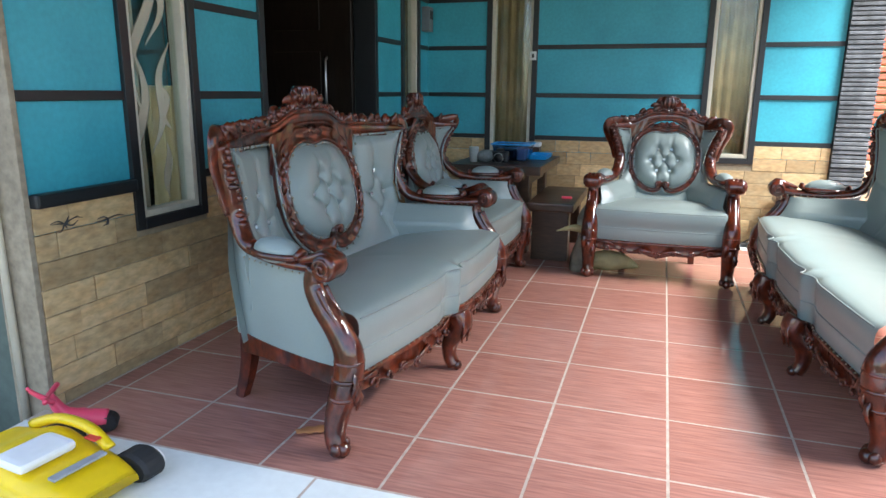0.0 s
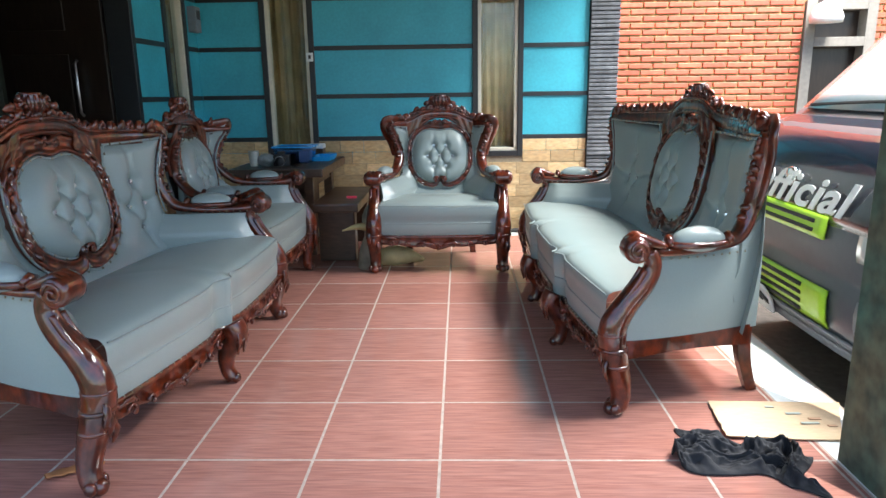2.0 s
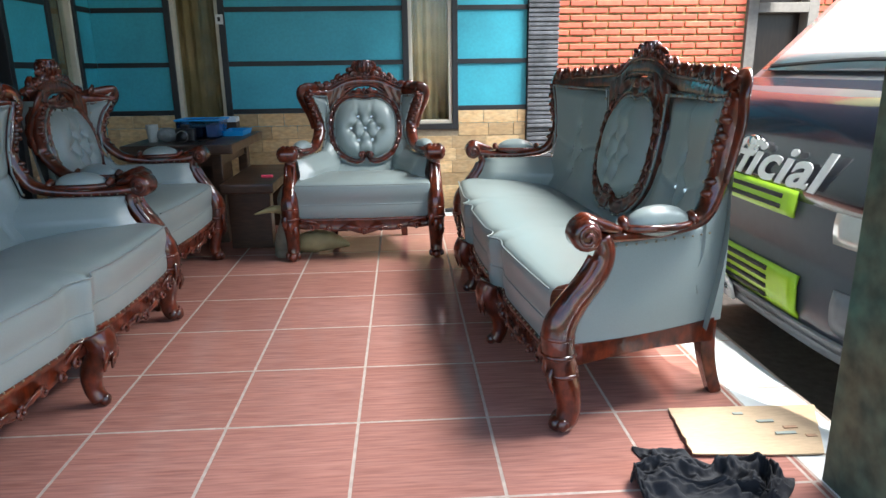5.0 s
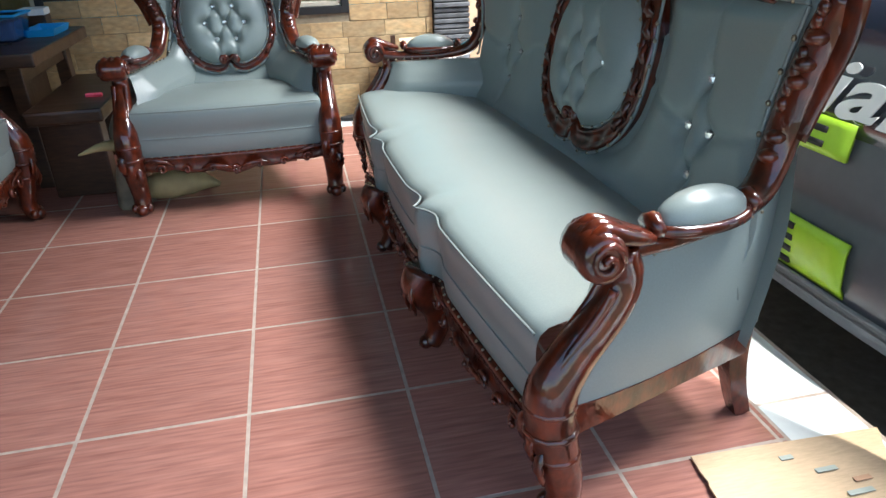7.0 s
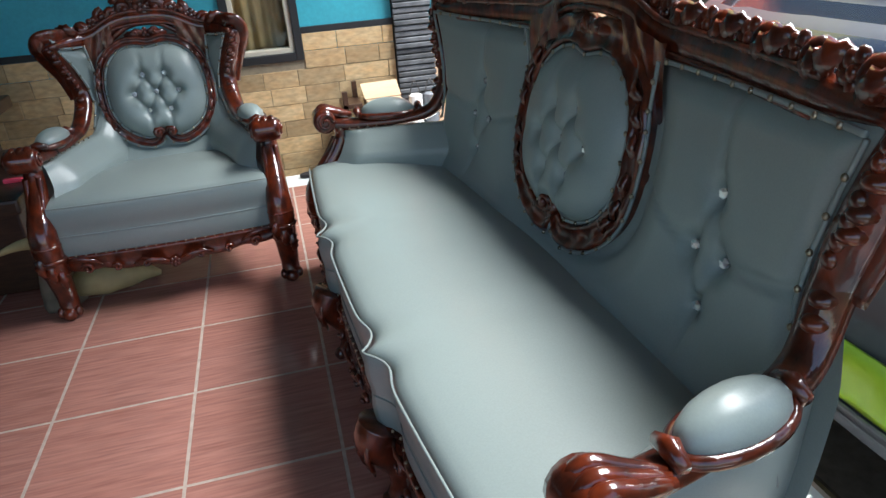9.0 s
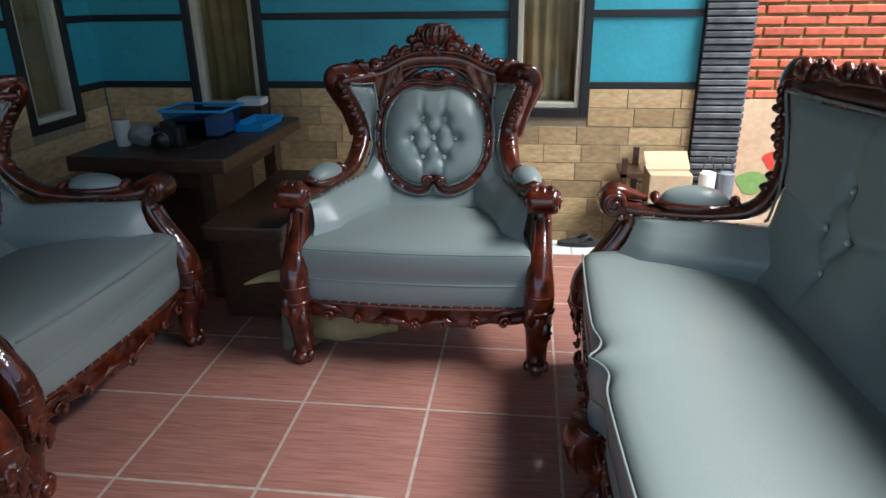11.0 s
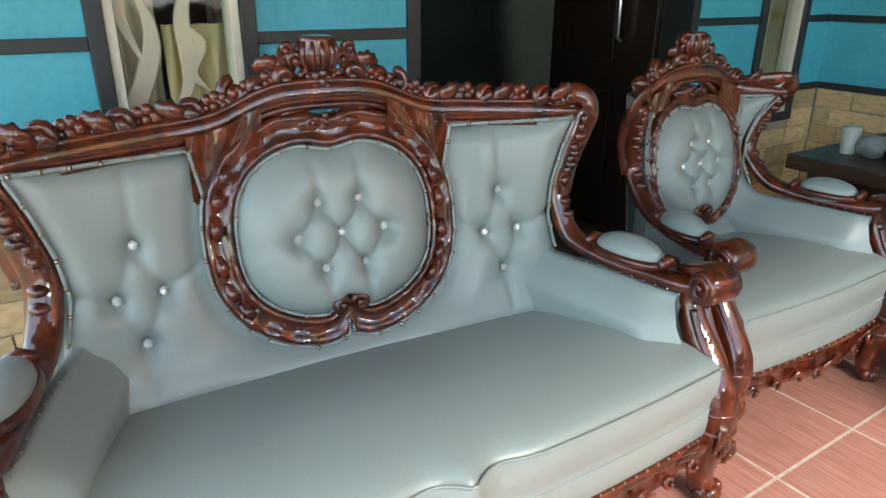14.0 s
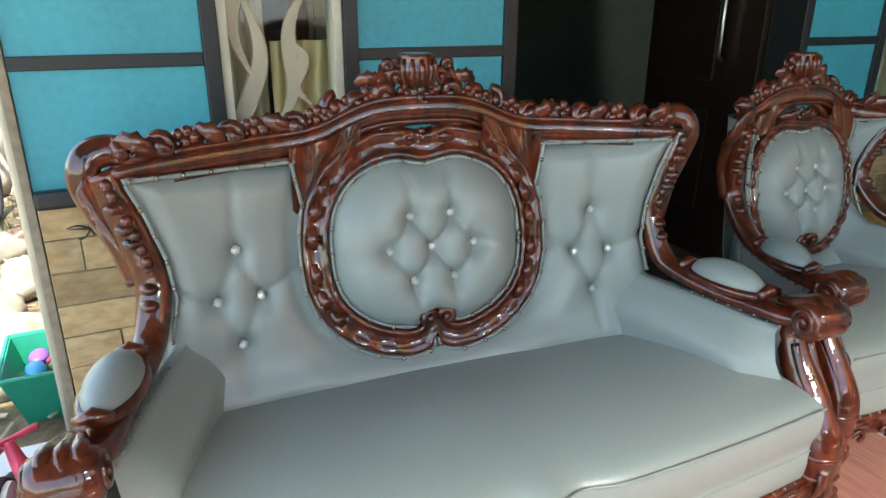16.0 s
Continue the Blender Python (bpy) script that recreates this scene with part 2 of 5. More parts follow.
def window(name, axis, face, sign, hole, label):
    """Black outer frame, cream inner frame, pane; sign is the way into the porch."""
    a, b, c, d = hole
    w = empty(name)
    def put(nm, material, p, q, r, s, lo, hi, bevel=0.004):
        x, y = sorted((face + sign * lo, face + sign * hi))
        dim = (x, p, r, y, q, s) if axis == "y" else (p, x, r, q, y, s)
        return boxes(nm, material, w, dim, bevel=bevel)
    f = 0.045
    put("frame_jamb", M_BLACK, a, a + f, c, d, -0.1, 0.02)
    put("frame_jamb", M_BLACK, b - f, b, c, d, -0.1, 0.02)
    put("frame_sill", M_BLACK, a + f, b - f, c, c + f, -0.1, 0.022)
    put("frame_head", M_BLACK, a + f, b - f, d - f, d, -0.1, 0.02)
    a, b, c, d = a + f, b - f, c + f, d - f
    g = 0.028
    put("sash_stile", M_CREAM, a, a + g, c, d, -0.07, 0.005)
    put("sash_stile", M_CREAM, b - g, b, c, d, -0.07, 0.005)
    put("sash_rail", M_CREAM, a + g, b - g, c, c + g, -0.07, 0.005)
    put("sash_rail", M_CREAM, a + g, b - g, d - g, d, -0.07, 0.005)
    pane = put("pane", M_GLASS, a + g, b - g, c + g, d - g, -0.04, -0.035, 0)
    pane.visible_shadow = False
    return tagged(w, label, "window", kind="structure")


window("window_1", "y", XW, 1, W1, "tall narrow window with black and cream frame, etched glass")
window("window_2", "y", XW, 1, W2, "tall narrow window with black and cream frame")
window("window_3", "x", YN, -1, W3, "tall narrow window with black and cream frame")
window("window_4", "x", YN, -1, W4, "tall narrow window with black and cream frame")

# ceiling out of view; its edges and dark tone shape the light below
ceiling = tagged(boxes("ceiling", M_CEIL, None, (XW - 0.15, -1.6, 2.5, 1.90, YN + 0.15, 2.6)), "plain unseen porch ceiling boards, edges set to shape the light", "ceiling", kind="structure")
# the dim rooms behind the walls; their dimness is put into the paint
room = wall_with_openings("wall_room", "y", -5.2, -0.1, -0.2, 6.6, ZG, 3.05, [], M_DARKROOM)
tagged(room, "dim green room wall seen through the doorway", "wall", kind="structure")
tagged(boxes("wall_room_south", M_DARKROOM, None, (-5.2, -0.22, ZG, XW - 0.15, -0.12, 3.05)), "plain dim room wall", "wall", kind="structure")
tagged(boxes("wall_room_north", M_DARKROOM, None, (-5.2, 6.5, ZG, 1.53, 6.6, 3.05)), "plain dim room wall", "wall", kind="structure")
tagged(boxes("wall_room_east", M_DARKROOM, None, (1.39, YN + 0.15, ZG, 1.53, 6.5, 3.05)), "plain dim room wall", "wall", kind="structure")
tagged(boxes("floor_room", M_CONC, None, (-5.2, -0.12, ZG, XW - 0.15, 6.5, 0.0), (XW - 0.15, YN + 0.15, ZG, 1.39, 6.5, 0.0)), "dim indoor floor", "floor", kind="structure")
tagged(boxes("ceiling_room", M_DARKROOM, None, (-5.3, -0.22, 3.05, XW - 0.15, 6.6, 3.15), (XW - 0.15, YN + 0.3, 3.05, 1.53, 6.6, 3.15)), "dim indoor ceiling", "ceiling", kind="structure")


# ---- carved seating ----
def spiral(cx, cz, r0, a0, turns, n=18, end=0.18, y=0.0, mirror=1):
    """Points of a C-scroll that starts at radius r0 and curls in."""
    pts = []
    for i in range(n):
        f = i / (n - 1)
        r = r0 * (1 - (1 - end) * f)
        a = a0 + mirror * f * turns * 2 * math.pi
        pts.append((cx + r * math.cos(a), y, cz + r * math.sin(a)))
    return pts


def scroll(bm, cx, cz, r0, a0, turns, thick, y=0.0, mirror=1, lift=0.012):
    p = spiral(cx, cz, r0, a0, turns, 16, 0.16, y, mirror)
    p = [(a, b - lift * i / 15, c) for i, (a, b, c) in enumerate(p)]
    sweep(bm, p, [thick * (0.35 + 0.65 * math.sin(math.pi * min(1, 0.15 + 0.8 * i / 15))) for i in range(16)], 7, up=(0, 1, 0), flat=1.25)
    ball(bm, (p[-1][0], p[-1][1] - 0.002, p[-1][2]), thick * 0.85, u=7, v=5)


def leaf(bm, base, tip, width, y=0.0, curl=0.25, rise=0.012):
    """A carved acanthus leaf: a bent, ribbed lobe from base to tip in the x-z plane."""
    b, t = Vector((base[0], 0, base[1])), Vector((tip[0], 0, tip[1]))
    d = t - b
    side = Vector((-d.z, 0, d.x))
    pts, rad = [], []
    for i in range(9):
        f = i / 8
        q = b + d * f + side * curl * math.sin(math.pi * f * 0.9) * (1 - 0.2 * f)
        pts.append((q.x, y - rise * math.sin(math.pi * min(1, f * 1.1)), q.z))
        w = width * (0.35 + math.sin(math.pi * (0.12 + 0.84 * f)) ** 0.7 * (1 + 0.28 * math.cos(f * 26))) * 0.62
        rad.append((w * 0.5, w))
    sweep(bm, pts, rad, 8, up=(0, 1, 0))


def rosette(bm, cx, cz, r, y=0.0, petals=6):
    for k in range(petals):
        a = 2 * math.pi * k / petals + 0.3
        ball(bm, (cx + r * 0.62 * math.cos(a), y - 0.004, cz + r * 0.62 * math.sin(a)), r * 0.48, (1, 0.7, 1), 7, 5)
    ball(bm, (cx, y - 0.012, cz), r * 0.4, (1, 0.8, 1), 7, 5)


def grid_mesh(bm, fn, nu, nv, close_u=False):
    rows = [[bm.verts.new(fn(i / (nu if close_u else nu - 1), j / (nv - 1))) for i in range(nu)] for j in range(nv)]
    for r0, r1 in zip(rows, rows[1:]):
        for i in range(nu if close_u else nu - 1):
            k = (i + 1) % nu
            bm.faces.new((r0[i], r0[k], r1[k], r1[i]))
    return rows


def seg_dist(px, pz, a, b):
    dx, dz = b[0] - a[0], b[1] - a[1]
    t = max(0, min(1, ((px - a[0]) * dx + (pz - a[1]) * dz) / (dx * dx + dz * dz + 1e-12)))
    return math.hypot(px - a[0] - t * dx, pz - a[1] - t * dz)


def tuft(x, z, buttons, folds, scale=1.0):
    """How far the cover is drawn in at (x, z) by its buttons and the folds between them."""
    d = 0.0
    for bx, bz in buttons:
        q = math.hypot(x - bx, z - bz)
        d += 0.022 * scale * math.exp(-(q / 0.024) ** 2) + 0.008 * scale * math.exp(-(q / 0.055) ** 2)
    for a, b in folds:
        d += 0.0085 * scale * math.exp(-(seg_dist(x, z, a, b) / 0.0075) ** 2)
    return d


BUTTON_ME = []


def put_buttons(parent, places):
    if not BUTTON_ME:
        bm = bmesh.new()
        bmesh.ops.create_icosphere(bm, subdivisions=1, radius=0.0118)
        for v in bm.verts:
            v.co.y *= 0.7
        me = bpy.data.meshes.new("button")
        bm.to_mesh(me)
        bm.free()
        me.materials.append(M_CRYSTAL)
        BUTTON_ME.append(me)
    for p in places:
        b = new("button", BUTTON_ME[0])
        b.parent, b.location = parent, p
        b["label"] = "faceted clear crystal button"


def trimmed(parent, pts, r=0.0045, out=0.005, step=0.052):
    """Pale piping along pts with nail heads on it."""
    bm = bmesh.new()
    sweep(bm, pts, r, 6)
    part("piping", bm, M_PIPING, parent, "pale piping", True)
    studs(parent, [(x, y - out, z) for x, y, z in pts], step, 0.0056)


def studs(parent, pts, step=0.034, r=0.0038):
    """A row of small nail heads along a line of points."""
    bm = bmesh.new()
    run, last = step, None
    for p in pts:
        p = Vector(p)
        if last is not None:
            run += (p - last).length
        if run >= step:
            run = 0
            ball(bm, p, r, u=6, v=4)
        last = p
    return tagged(part("nail_trim", bm, M_STUD, parent, "row of small brass nail heads", True), kind="stuff")


M_CRYSTAL = mat("crystal", (0.82, 0.85, 0.86), 0.06, metal=0.55, vary=0.02, bump=0)
M_STUD = mat("stud_brass", (0.34, 0.29, 0.21), 0.28, metal=0.9, vary=0.1, bump=0)


def seating(name, m, hw, cusps, crest_top, crest_w, oval_w, wings, kz, label):
    """A carved seat that faces -y with its front legs at x = -hw and hw. cusps: where the front edge comes to a point over a leg."""
    root = tagged(empty(name, m), label, "armchair" if name == "armchair" else "sofa")
    D = 0.53
    back = 0.03 if wings else 0.0
    splay = 0.045 if len(cusps) == 1 else 0.0

    def xs(y):  # half width at depth y
        f = max(0, y) / 0.57
        return hw - 0.02 - 0.15 * f ** 1.6

    def xe(z):  # outer edge of the back, half width
        return float(np.interp(z, [0.36, 0.52, 0.60, 0.66, 0.74, 0.82, 0.88, 0.93], [hw - 0.12, hw - 0.125, hw - 0.145, hw - 0.16, hw - 0.15, hw - 0.125, hw - 0.10, hw - 0.085]))

    inner = oval_w + 0.035

    def yb(x, z):  # front face of the back
        f = min(1, max(0, (abs(x) - inner) / max(0.05, hw - 0.07 - inner))) ** 1.6
        return D + 0.12 * (z - 0.42) / 0.5 * (1 - 0.85 * f) - (0.035 if wings else 0.10) * f

    def yf(x):  # front edge of the seat
        y = -0.015 - (0.055 if cusps else 0.025) * (1 - (x / hw) ** 2)
        for c in cusps:
            y -= 0.03 * math.exp(-abs(x - c) / 0.022)
            y += 0.016 * math.exp(-((abs(x - c) - 0.07) / 0.05) ** 2)
        return y

    # seat: crowned top, sewn front
    def seat(u, v):
        x = (u * 2 - 1) * (hw - 0.035)
        s = v * 3
        y0 = yf(x)
        rear_y = D + 0.05
        if s <= 1:  # front face, from the apron up
            z = 0.235 + 0.19 * s
            y = y0 + 0.012 + 0.012 * (1 - s) - 0.006 * math.sin(math.pi * min(1, s * 2)) - 0.006 * math.sin(math.pi * max(0, s * 2 - 1))
            if s > 0.93:
                y += 0.004
        else:
            f = (s - 1) / 2
            y = y0 + 0.010 + (rear_y - y0) * f
            z = 0.427 + 0.035 * math.sin(math.pi * min(0.97, f ** 0.7 * 1.02)) * (1 - 0.35 * (x / hw) ** 4) - (0.034 * f ** 1.5 if wings else 0.0)
        lim = xs(y) - 0.02
        x = max(-lim, min(lim, x)) if s > 1 else x
        return (x, y, z)
    bm = bmesh.new()
    n = max(40, int(hw * 130))
    grid_mesh(bm, seat, n, 40)
    seat_ob = part("seat", bm, M_LEATHER, root, "smooth grey leatherette seat cushion", True)
    for zz, rr in ((0.428, 0.0032), (0.318, 0.0028)):
        bm = bmesh.new()
        off = 0.006 if zz > 0.4 else 0.004
        sweep(bm, [(x, yf(x) + off + (0.012 if zz < 0.4 else 0.0), zz) for x in np.linspace(-hw + 0.04, hw - 0.04, n)], rr, 6)
        part("piping", bm, M_PIPING, seat_ob, "pale piping along the cushion edge", True)
    studs(seat_ob, [(x, yf(x) + 0.014, 0.243) for x in np.linspace(-hw + 0.05, hw - 0.05, n * 2)], 0.03)

    # front apron with a carved, wavy lower edge
    span = sorted([-hw, hw, *cusps])
    for a, b in zip(span, span[1:]):
        bm = bmesh.new()
        L = b - a
        cols = 40
        def low(x):
            f = (x - a) / L
            return 0.205 - 0.028 * math.sin(math.pi * f) ** 0.6 - 0.012 * abs(math.sin(f * math.pi * 5)) - 0.014 * math.exp(-((f - 0.5) / 0.1) ** 2)
        def ap(u, v):
            x = a + 0.02 + (L - 0.04) * u
            lo = low(x)
            prof = [(0.03, lo), (0.006, lo), (-0.001, lo + 0.008), (0.004, lo + 0.02), (0.002, 0.226), (-0.003, 0.232), (0.002, 0.242), (0.03, 0.242)]
            dy, z = prof[min(7, round(v * 7))]
            return (x, yf(x) + 0.012 + dy, z)
        rows = grid_mesh(bm, ap, cols, 8)
        for k in range(cols - 1):
            bm.faces.new((rows[0][k], rows[7][k], rows[7][k + 1], rows[0][k + 1]))
        mid = (a + b) / 2
        for s in (-1, 1):
            for f, r in ((0.12, 0.020), (0.24, 0.017), (0.36, 0.022)):
                x = mid + s * L * f
                scroll(bm, x, low(x) + 0.014, r, math.pi * (0.5 - s * 0.5), 1.1, 0.0065, yf(x) + 0.006, s)
            x0 = mid + s * 0.01
            leaf(bm, (x0, low(mid) + 0.018), (mid + s * L * 0.17, low(mid + s * L * 0.17) + 0.012), 0.012, yf(mid) + 0.006, 0.18 * s)
            leaf(bm, (mid + s * L * 0.44, 0.225), (mid + s * L * 0.30, low(mid + s * L * 0.3) + 0.01), 0.011, yf(mid + s * L * 0.4) + 0.006, -0.2 * s)
        rosette(bm, mid, low(mid) + 0.02, 0.02, yf(mid) + 0.006)
        part("apron", bm, M_WOOD, root, "carved dark mahogany apron", True)

    # front legs with arm supports, a scroll foot and a carved knee
    for s in (-1, 1):
        keys = [(0.09, 0.585), (0.105, 0.535), (0.08, 0.475), (0.022, 0.40), (-0.016, 0.335), (-0.022, 0.275), (-0.008, 0.20), (0.010, 0.13), (0.018, 0.075), (0.010, 0.034), (0.002, 0.016)]
        rad = [(0.030, 0.032), (0.030, 0.032), (0.037, 0.036), (0.042, 0.041), (0.049, 0.048), (0.050, 0.050), (0.047, 0.046), (0.041, 0.040), (0.036, 0.036), (0.034, 0.035), (0.022, 0.033)]
        c = curve([(s * (hw - 0.005 + splay * max(0, 0.3 - z) / 0.3), y + back, z) for y, z in keys], 5)
        ra = list(zip(lerp_list([r[0] for r in rad], len(c)), lerp_list([r[1] for r in rad], len(c))))
        bm = bmesh.new()
        sweep(bm, c, ra, 12, up=(0, 1, 0))
        extras = []
        for off in (-0.022, 0.022):  # raised flutes on the front
            fb = bmesh.new()
            sweep(fb, [(p.x + off, p.y - 0.030 - 0.003 * math.sin(i / 3), p.z) for i, p in enumerate(c[6:27])], 0.010, 6)
            extras.append(("flute", fb))
        for z, r in ((0.245, 0.055), (0.185, 0.049), (0.300, 0.052)):
            p = min(c, key=lambda q: abs(q.z - z))
            fb = bmesh.new()
            sweep(fb, [(p.x, p.y, p.z - 0.007), (p.x, p.y, p.z), (p.x, p.y, p.z + 0.007)], [r * 0.93, r, r * 0.93], 12)
            extras.append(("collar", fb))
        for k in range(3):  # knee leaves
            p = c[27 + k * 2]
            fb = bmesh.new()
            leaf(fb, (p.x + (k - 1) * 0.018, p.z + 0.03), (p.x + (k - 1) * 0.024, p.z - 0.05), 0.020, p.y - 0.036, 0.1 * (k - 1))
            extras.append(("knee_leaf", fb))
        for q in (-1, 1):
            fb = bmesh.new()
            extras.append(("toe", fb))
            ball(fb, (s * (hw - 0.005 + splay) + q * 0.030, back - 0.006, 0.030), 0.021, (0.7, 1, 1))
        fb = bmesh.new()
        extras.append(("toe", fb))
        ball(fb, (s * (hw - 0.005 + splay), back - 0.018, 0.024), 0.028, (1, 0.9, 0.9))
        leg_ob = part("front_leg", bm, M_WOOD, root, "carved cabriole leg with scroll foot", True)
        for nm, fb in extras:
            part(nm, fb, M_WOOD, leg_ob, "", True)
        # scroll knob of the arm
        bm = bmesh.new()
        cx = s * (hw - 0.005)
        ring = [(-0.050, 0.030), (-0.046, 0.039), (-0.028, 0.043), (0, 0.041), (0.028, 0.043), (0.046, 0.039), (0.050, 0.030)]
        ky = back + 0.045
        sweep(bm, [(cx + a, ky - 0.005, 0.592) for a, r in ring], [r for a, r in ring], 16)
        volutes = []
        for e in (-1, 1):
            pts = [(cx + e * (0.049 + 0.007 * i / 15), ky - 0.005 + 0.031 * (1 - i / 18) * math.cos(i * 0.62), 0.592 + 0.031 * (1 - i / 18) * math.sin(i * 0.62)) for i in range(16)]
            fb = bmesh.new()
            sweep(fb, pts, 0.006, 6)
            volutes.append(fb)
        for k in range(3):
            sweep(bm, curve([(cx + (k - 1) * 0.026, ky - 0.036, 0.598), (cx + (k - 1) * 0.024, ky - 0.004, 0.627), (cx + (k - 1) * 0.018, ky + 0.045, 0.614), (cx + (k - 1) * 0.009, ky + 0.100, 0.600)], 4), [0.008, 0.011, 0.013, 0.014, 0.015, 0.015, 0.015, 0.015, 0.014, 0.013, 0.012, 0.010, 0.008], 8)
        scroll_ob = part("arm_scroll", bm, M_WOOD, root, "carved scroll at the arm's end", True)
        for fb in volutes:
            part("volute", fb, M_WOOD, scroll_ob, "", True)

    for c0 in cusps:  # middle legs
        keys = [(c0, yf(c0) + 0.03, 0.245), (c0, yf(c0) + 0.015, 0.2), (c0, yf(c0) + 0.060, 0.12), (c0, yf(c0) + 0.065, 0.06), (c0, yf(c0) + 0.045, 0.016)]
        c = curve(keys, 6)
        bm = bmesh.new()
        sweep(bm, c, lerp_list([0.050, 0.048, 0.036, 0.030, 0.028], len(c)), 12, up=(0, 1, 0))
        for k in range(3):
            leaf(bm, (c0 + (k - 1) * 0.02, 0.235), (c0 + (k - 1) * 0.026, 0.13), 0.018, yf(c0) - 0.012 + 0.01 * abs(k - 1), 0.1 * (k - 1))
        ball(bm, (c0, yf(c0) + 0.030, 0.02), 0.021)
        part("middle_leg", bm, M_WOOD, root, "", True)

    for s in (-1, 1):  # plain splayed back legs
        bm = bmesh.new()
        c = curve([(s * (hw - 0.195), 0.555, 0.25), (s * (hw - 0.195), 0.56, 0.16), (s * (hw - 0.19), 0.575, 0.08), (s * (hw - 0.185), 0.60, 0.0)], 4)
        sweep(bm, c, lerp_list([0.036, 0.034, 0.030, 0.027], len(c)), 4, up=(1, 1, 0))
        part("back_leg", bm, M_WOOD, root, "plain splayed mahogany leg")
        # side rail
        bm = bmesh.new()
        def rail(u, v):
            y = 0.0 + 0.57 * u
            lo = 0.185 + 0.025 * math.sin(math.pi * u)
            dx, z = [(0.0, lo), (0.0, 0.262), (-0.03, 0.262), (-0.03, lo), (0.0, lo)][round(v * 4)]
            return (s * (xs(y) + 0.004 + dx), y, z)
        grid_mesh(bm, rail, 14, 5)
        part("side_rail", bm, M_WOOD, root)
        # arm: padded inside, drawn flat outside
        bm = bmesh.new()
        def arm(u, v):
            top = 0.560 + 0.012 * (u - 0.5) + max(0, u - 0.78) * 0.45
            bow = 0.012 * math.sin(math.pi * u)
            thin = min(1, 0.35 + u / 0.16)
            loop = [(0.0, 0.25), (0.003 + bow * 0.6, 0.36), (0.002 + bow * 0.4, 0.48), (-0.008, top), (-0.036 * thin, top + 0.002), ((-0.070 - bow) * thin, top - 0.04), ((-0.098 - bow) * thin, 0.48), (-0.105 * thin, 0.40)]
            f = v * 7
            i = min(6, int(f))
            g = f - i
            dx = loop[i][0] * (1 - g) + loop[i + 1][0] * g
            z = loop[i][1] * (1 - g) + loop[i + 1][1] * g
            y0 = back + float(np.interp(z, [0.25, 0.335, 0.40, 0.475, 0.535, 0.60], [0.0, 0.0, 0.026, 0.08, 0.108, 0.10]))
            y = y0 + (0.60 - y0) * u
            return (s * (xs(y) + dx), y, z)
        grid_mesh(bm, arm, 22, 29)
        arm_ob = part("arm", bm, M_LEATHER, root, "padded grey leatherette arm", True)
        studs(arm_ob, [(s * (xs(y) - 0.032), y, 0.566) for y in np.linspace(0.12, 0.44, 80)], 0.032)
        studs(arm_ob, [(s * (xs(y) + 0.006), y, 0.545) for y in np.linspace(0.08, 0.52, 80)], 0.032)
        # arm rail rising into the stile and the ear
        xo = lambda z: xe(z) + 0.030
        keys = [(hw - 0.008, 0.085, 0.588), (hw - 0.03, 0.14, 0.577), (hw - 0.055, 0.26, 0.573), (hw - 0.085, 0.37, 0.580), (hw - 0.112, yb(hw - 0.12, 0.62) - 0.045, 0.606),
                (xo(0.68), yb(xe(0.68), 0.68) - 0.01, 0.69), (xo(0.76), yb(xe(0.76), 0.76) - 0.008, 0.765), (xo(0.84), yb(xe(0.84), 0.84) - 0.006, 0.845), (xo(0.90), yb(xe(0.9), 0.90), 0.905)]
        c = curve([(s * x, y, z) for x, y, z in keys], 6)
        bm = bmesh.new()
        n2 = len(c)
        ra = list(zip(lerp_list([0.022, 0.020, 0.018, 0.020, 0.024, 0.026, 0.025, 0.022, 0.018], n2), lerp_list([0.034, 0.034, 0.034, 0.034, 0.034, 0.036, 0.036, 0.034, 0.028], n2)))
        sweep(bm, c, ra, 10)
        for zz in (0.66, 0.685, 0.775, 0.80, 0.85):
            p = min(c, key=lambda q: abs(q.z - zz))
            ball(bm, (p.x + s * 0.006, p.y - 0.016, p.z), 0.021, (1.0, 1.2, 0.62), 9, 6)
        for k in range(7):
            p = c[34 + k * 2] if 34 + k * 2 < n2 else c[-1]
            ball(bm, (p.x - s * 0.004, p.y - 0.024, p.z), 0.013, (1, 0.8, 1), 7, 5)
        part("arm_rail", bm, M_WOOD, root, "varnished mahogany arm rail", True)
        bm = bmesh.new()
        ye = lambda z: yb(xe(z), z)
        c = curve([(s * (xe(0.70) + 0.05), ye(0.70), 0.695), (s * (hw - 0.080), ye(0.77) + 0.004, 0.775), (s * (hw - 0.050), ye(0.85) + 0.004, 0.845), (s * (hw - 0.038), ye(0.9), 0.895),
                   (s * (hw - 0.050), ye(0.93) + 0.01, 0.930), (s * (hw - 0.085), ye(0.93) + 0.02, 0.940), (s * (hw - 0.13), yb(hw - 0.13, 0.93), 0.928), (s * (hw - 0.18), yb(hw - 0.18, 0.92), 0.912)], 6)
        sweep(bm, c, [(0.030 - 0.008 * abs(i / len(c) - 0.4), 0.012) for i in range(len(c))], 8)
        part("ear", bm, M_WOOD, root, "open curled mahogany ear", True)
        # web of the ear between band and stile
        bm = bmesh.new()
        def web(u, v):
            z = 0.72 + 0.17 * u
            x0, x1 = xe(z) + 0.01, float(np.interp(z, [0.70, 0.77, 0.85, 0.9], [xe(0.70) + 0.05, hw - 0.080, hw - 0.052, hw - 0.044]))
            return (s * (x0 + (x1 - x0) * v), ye(z) + 0.012 + 0.004 * math.sin(u * 20), z)
        grid_mesh(bm, web, 14, 4)
        web_ob = part("ear_panel", bm, M_WOOD, root, "", True)
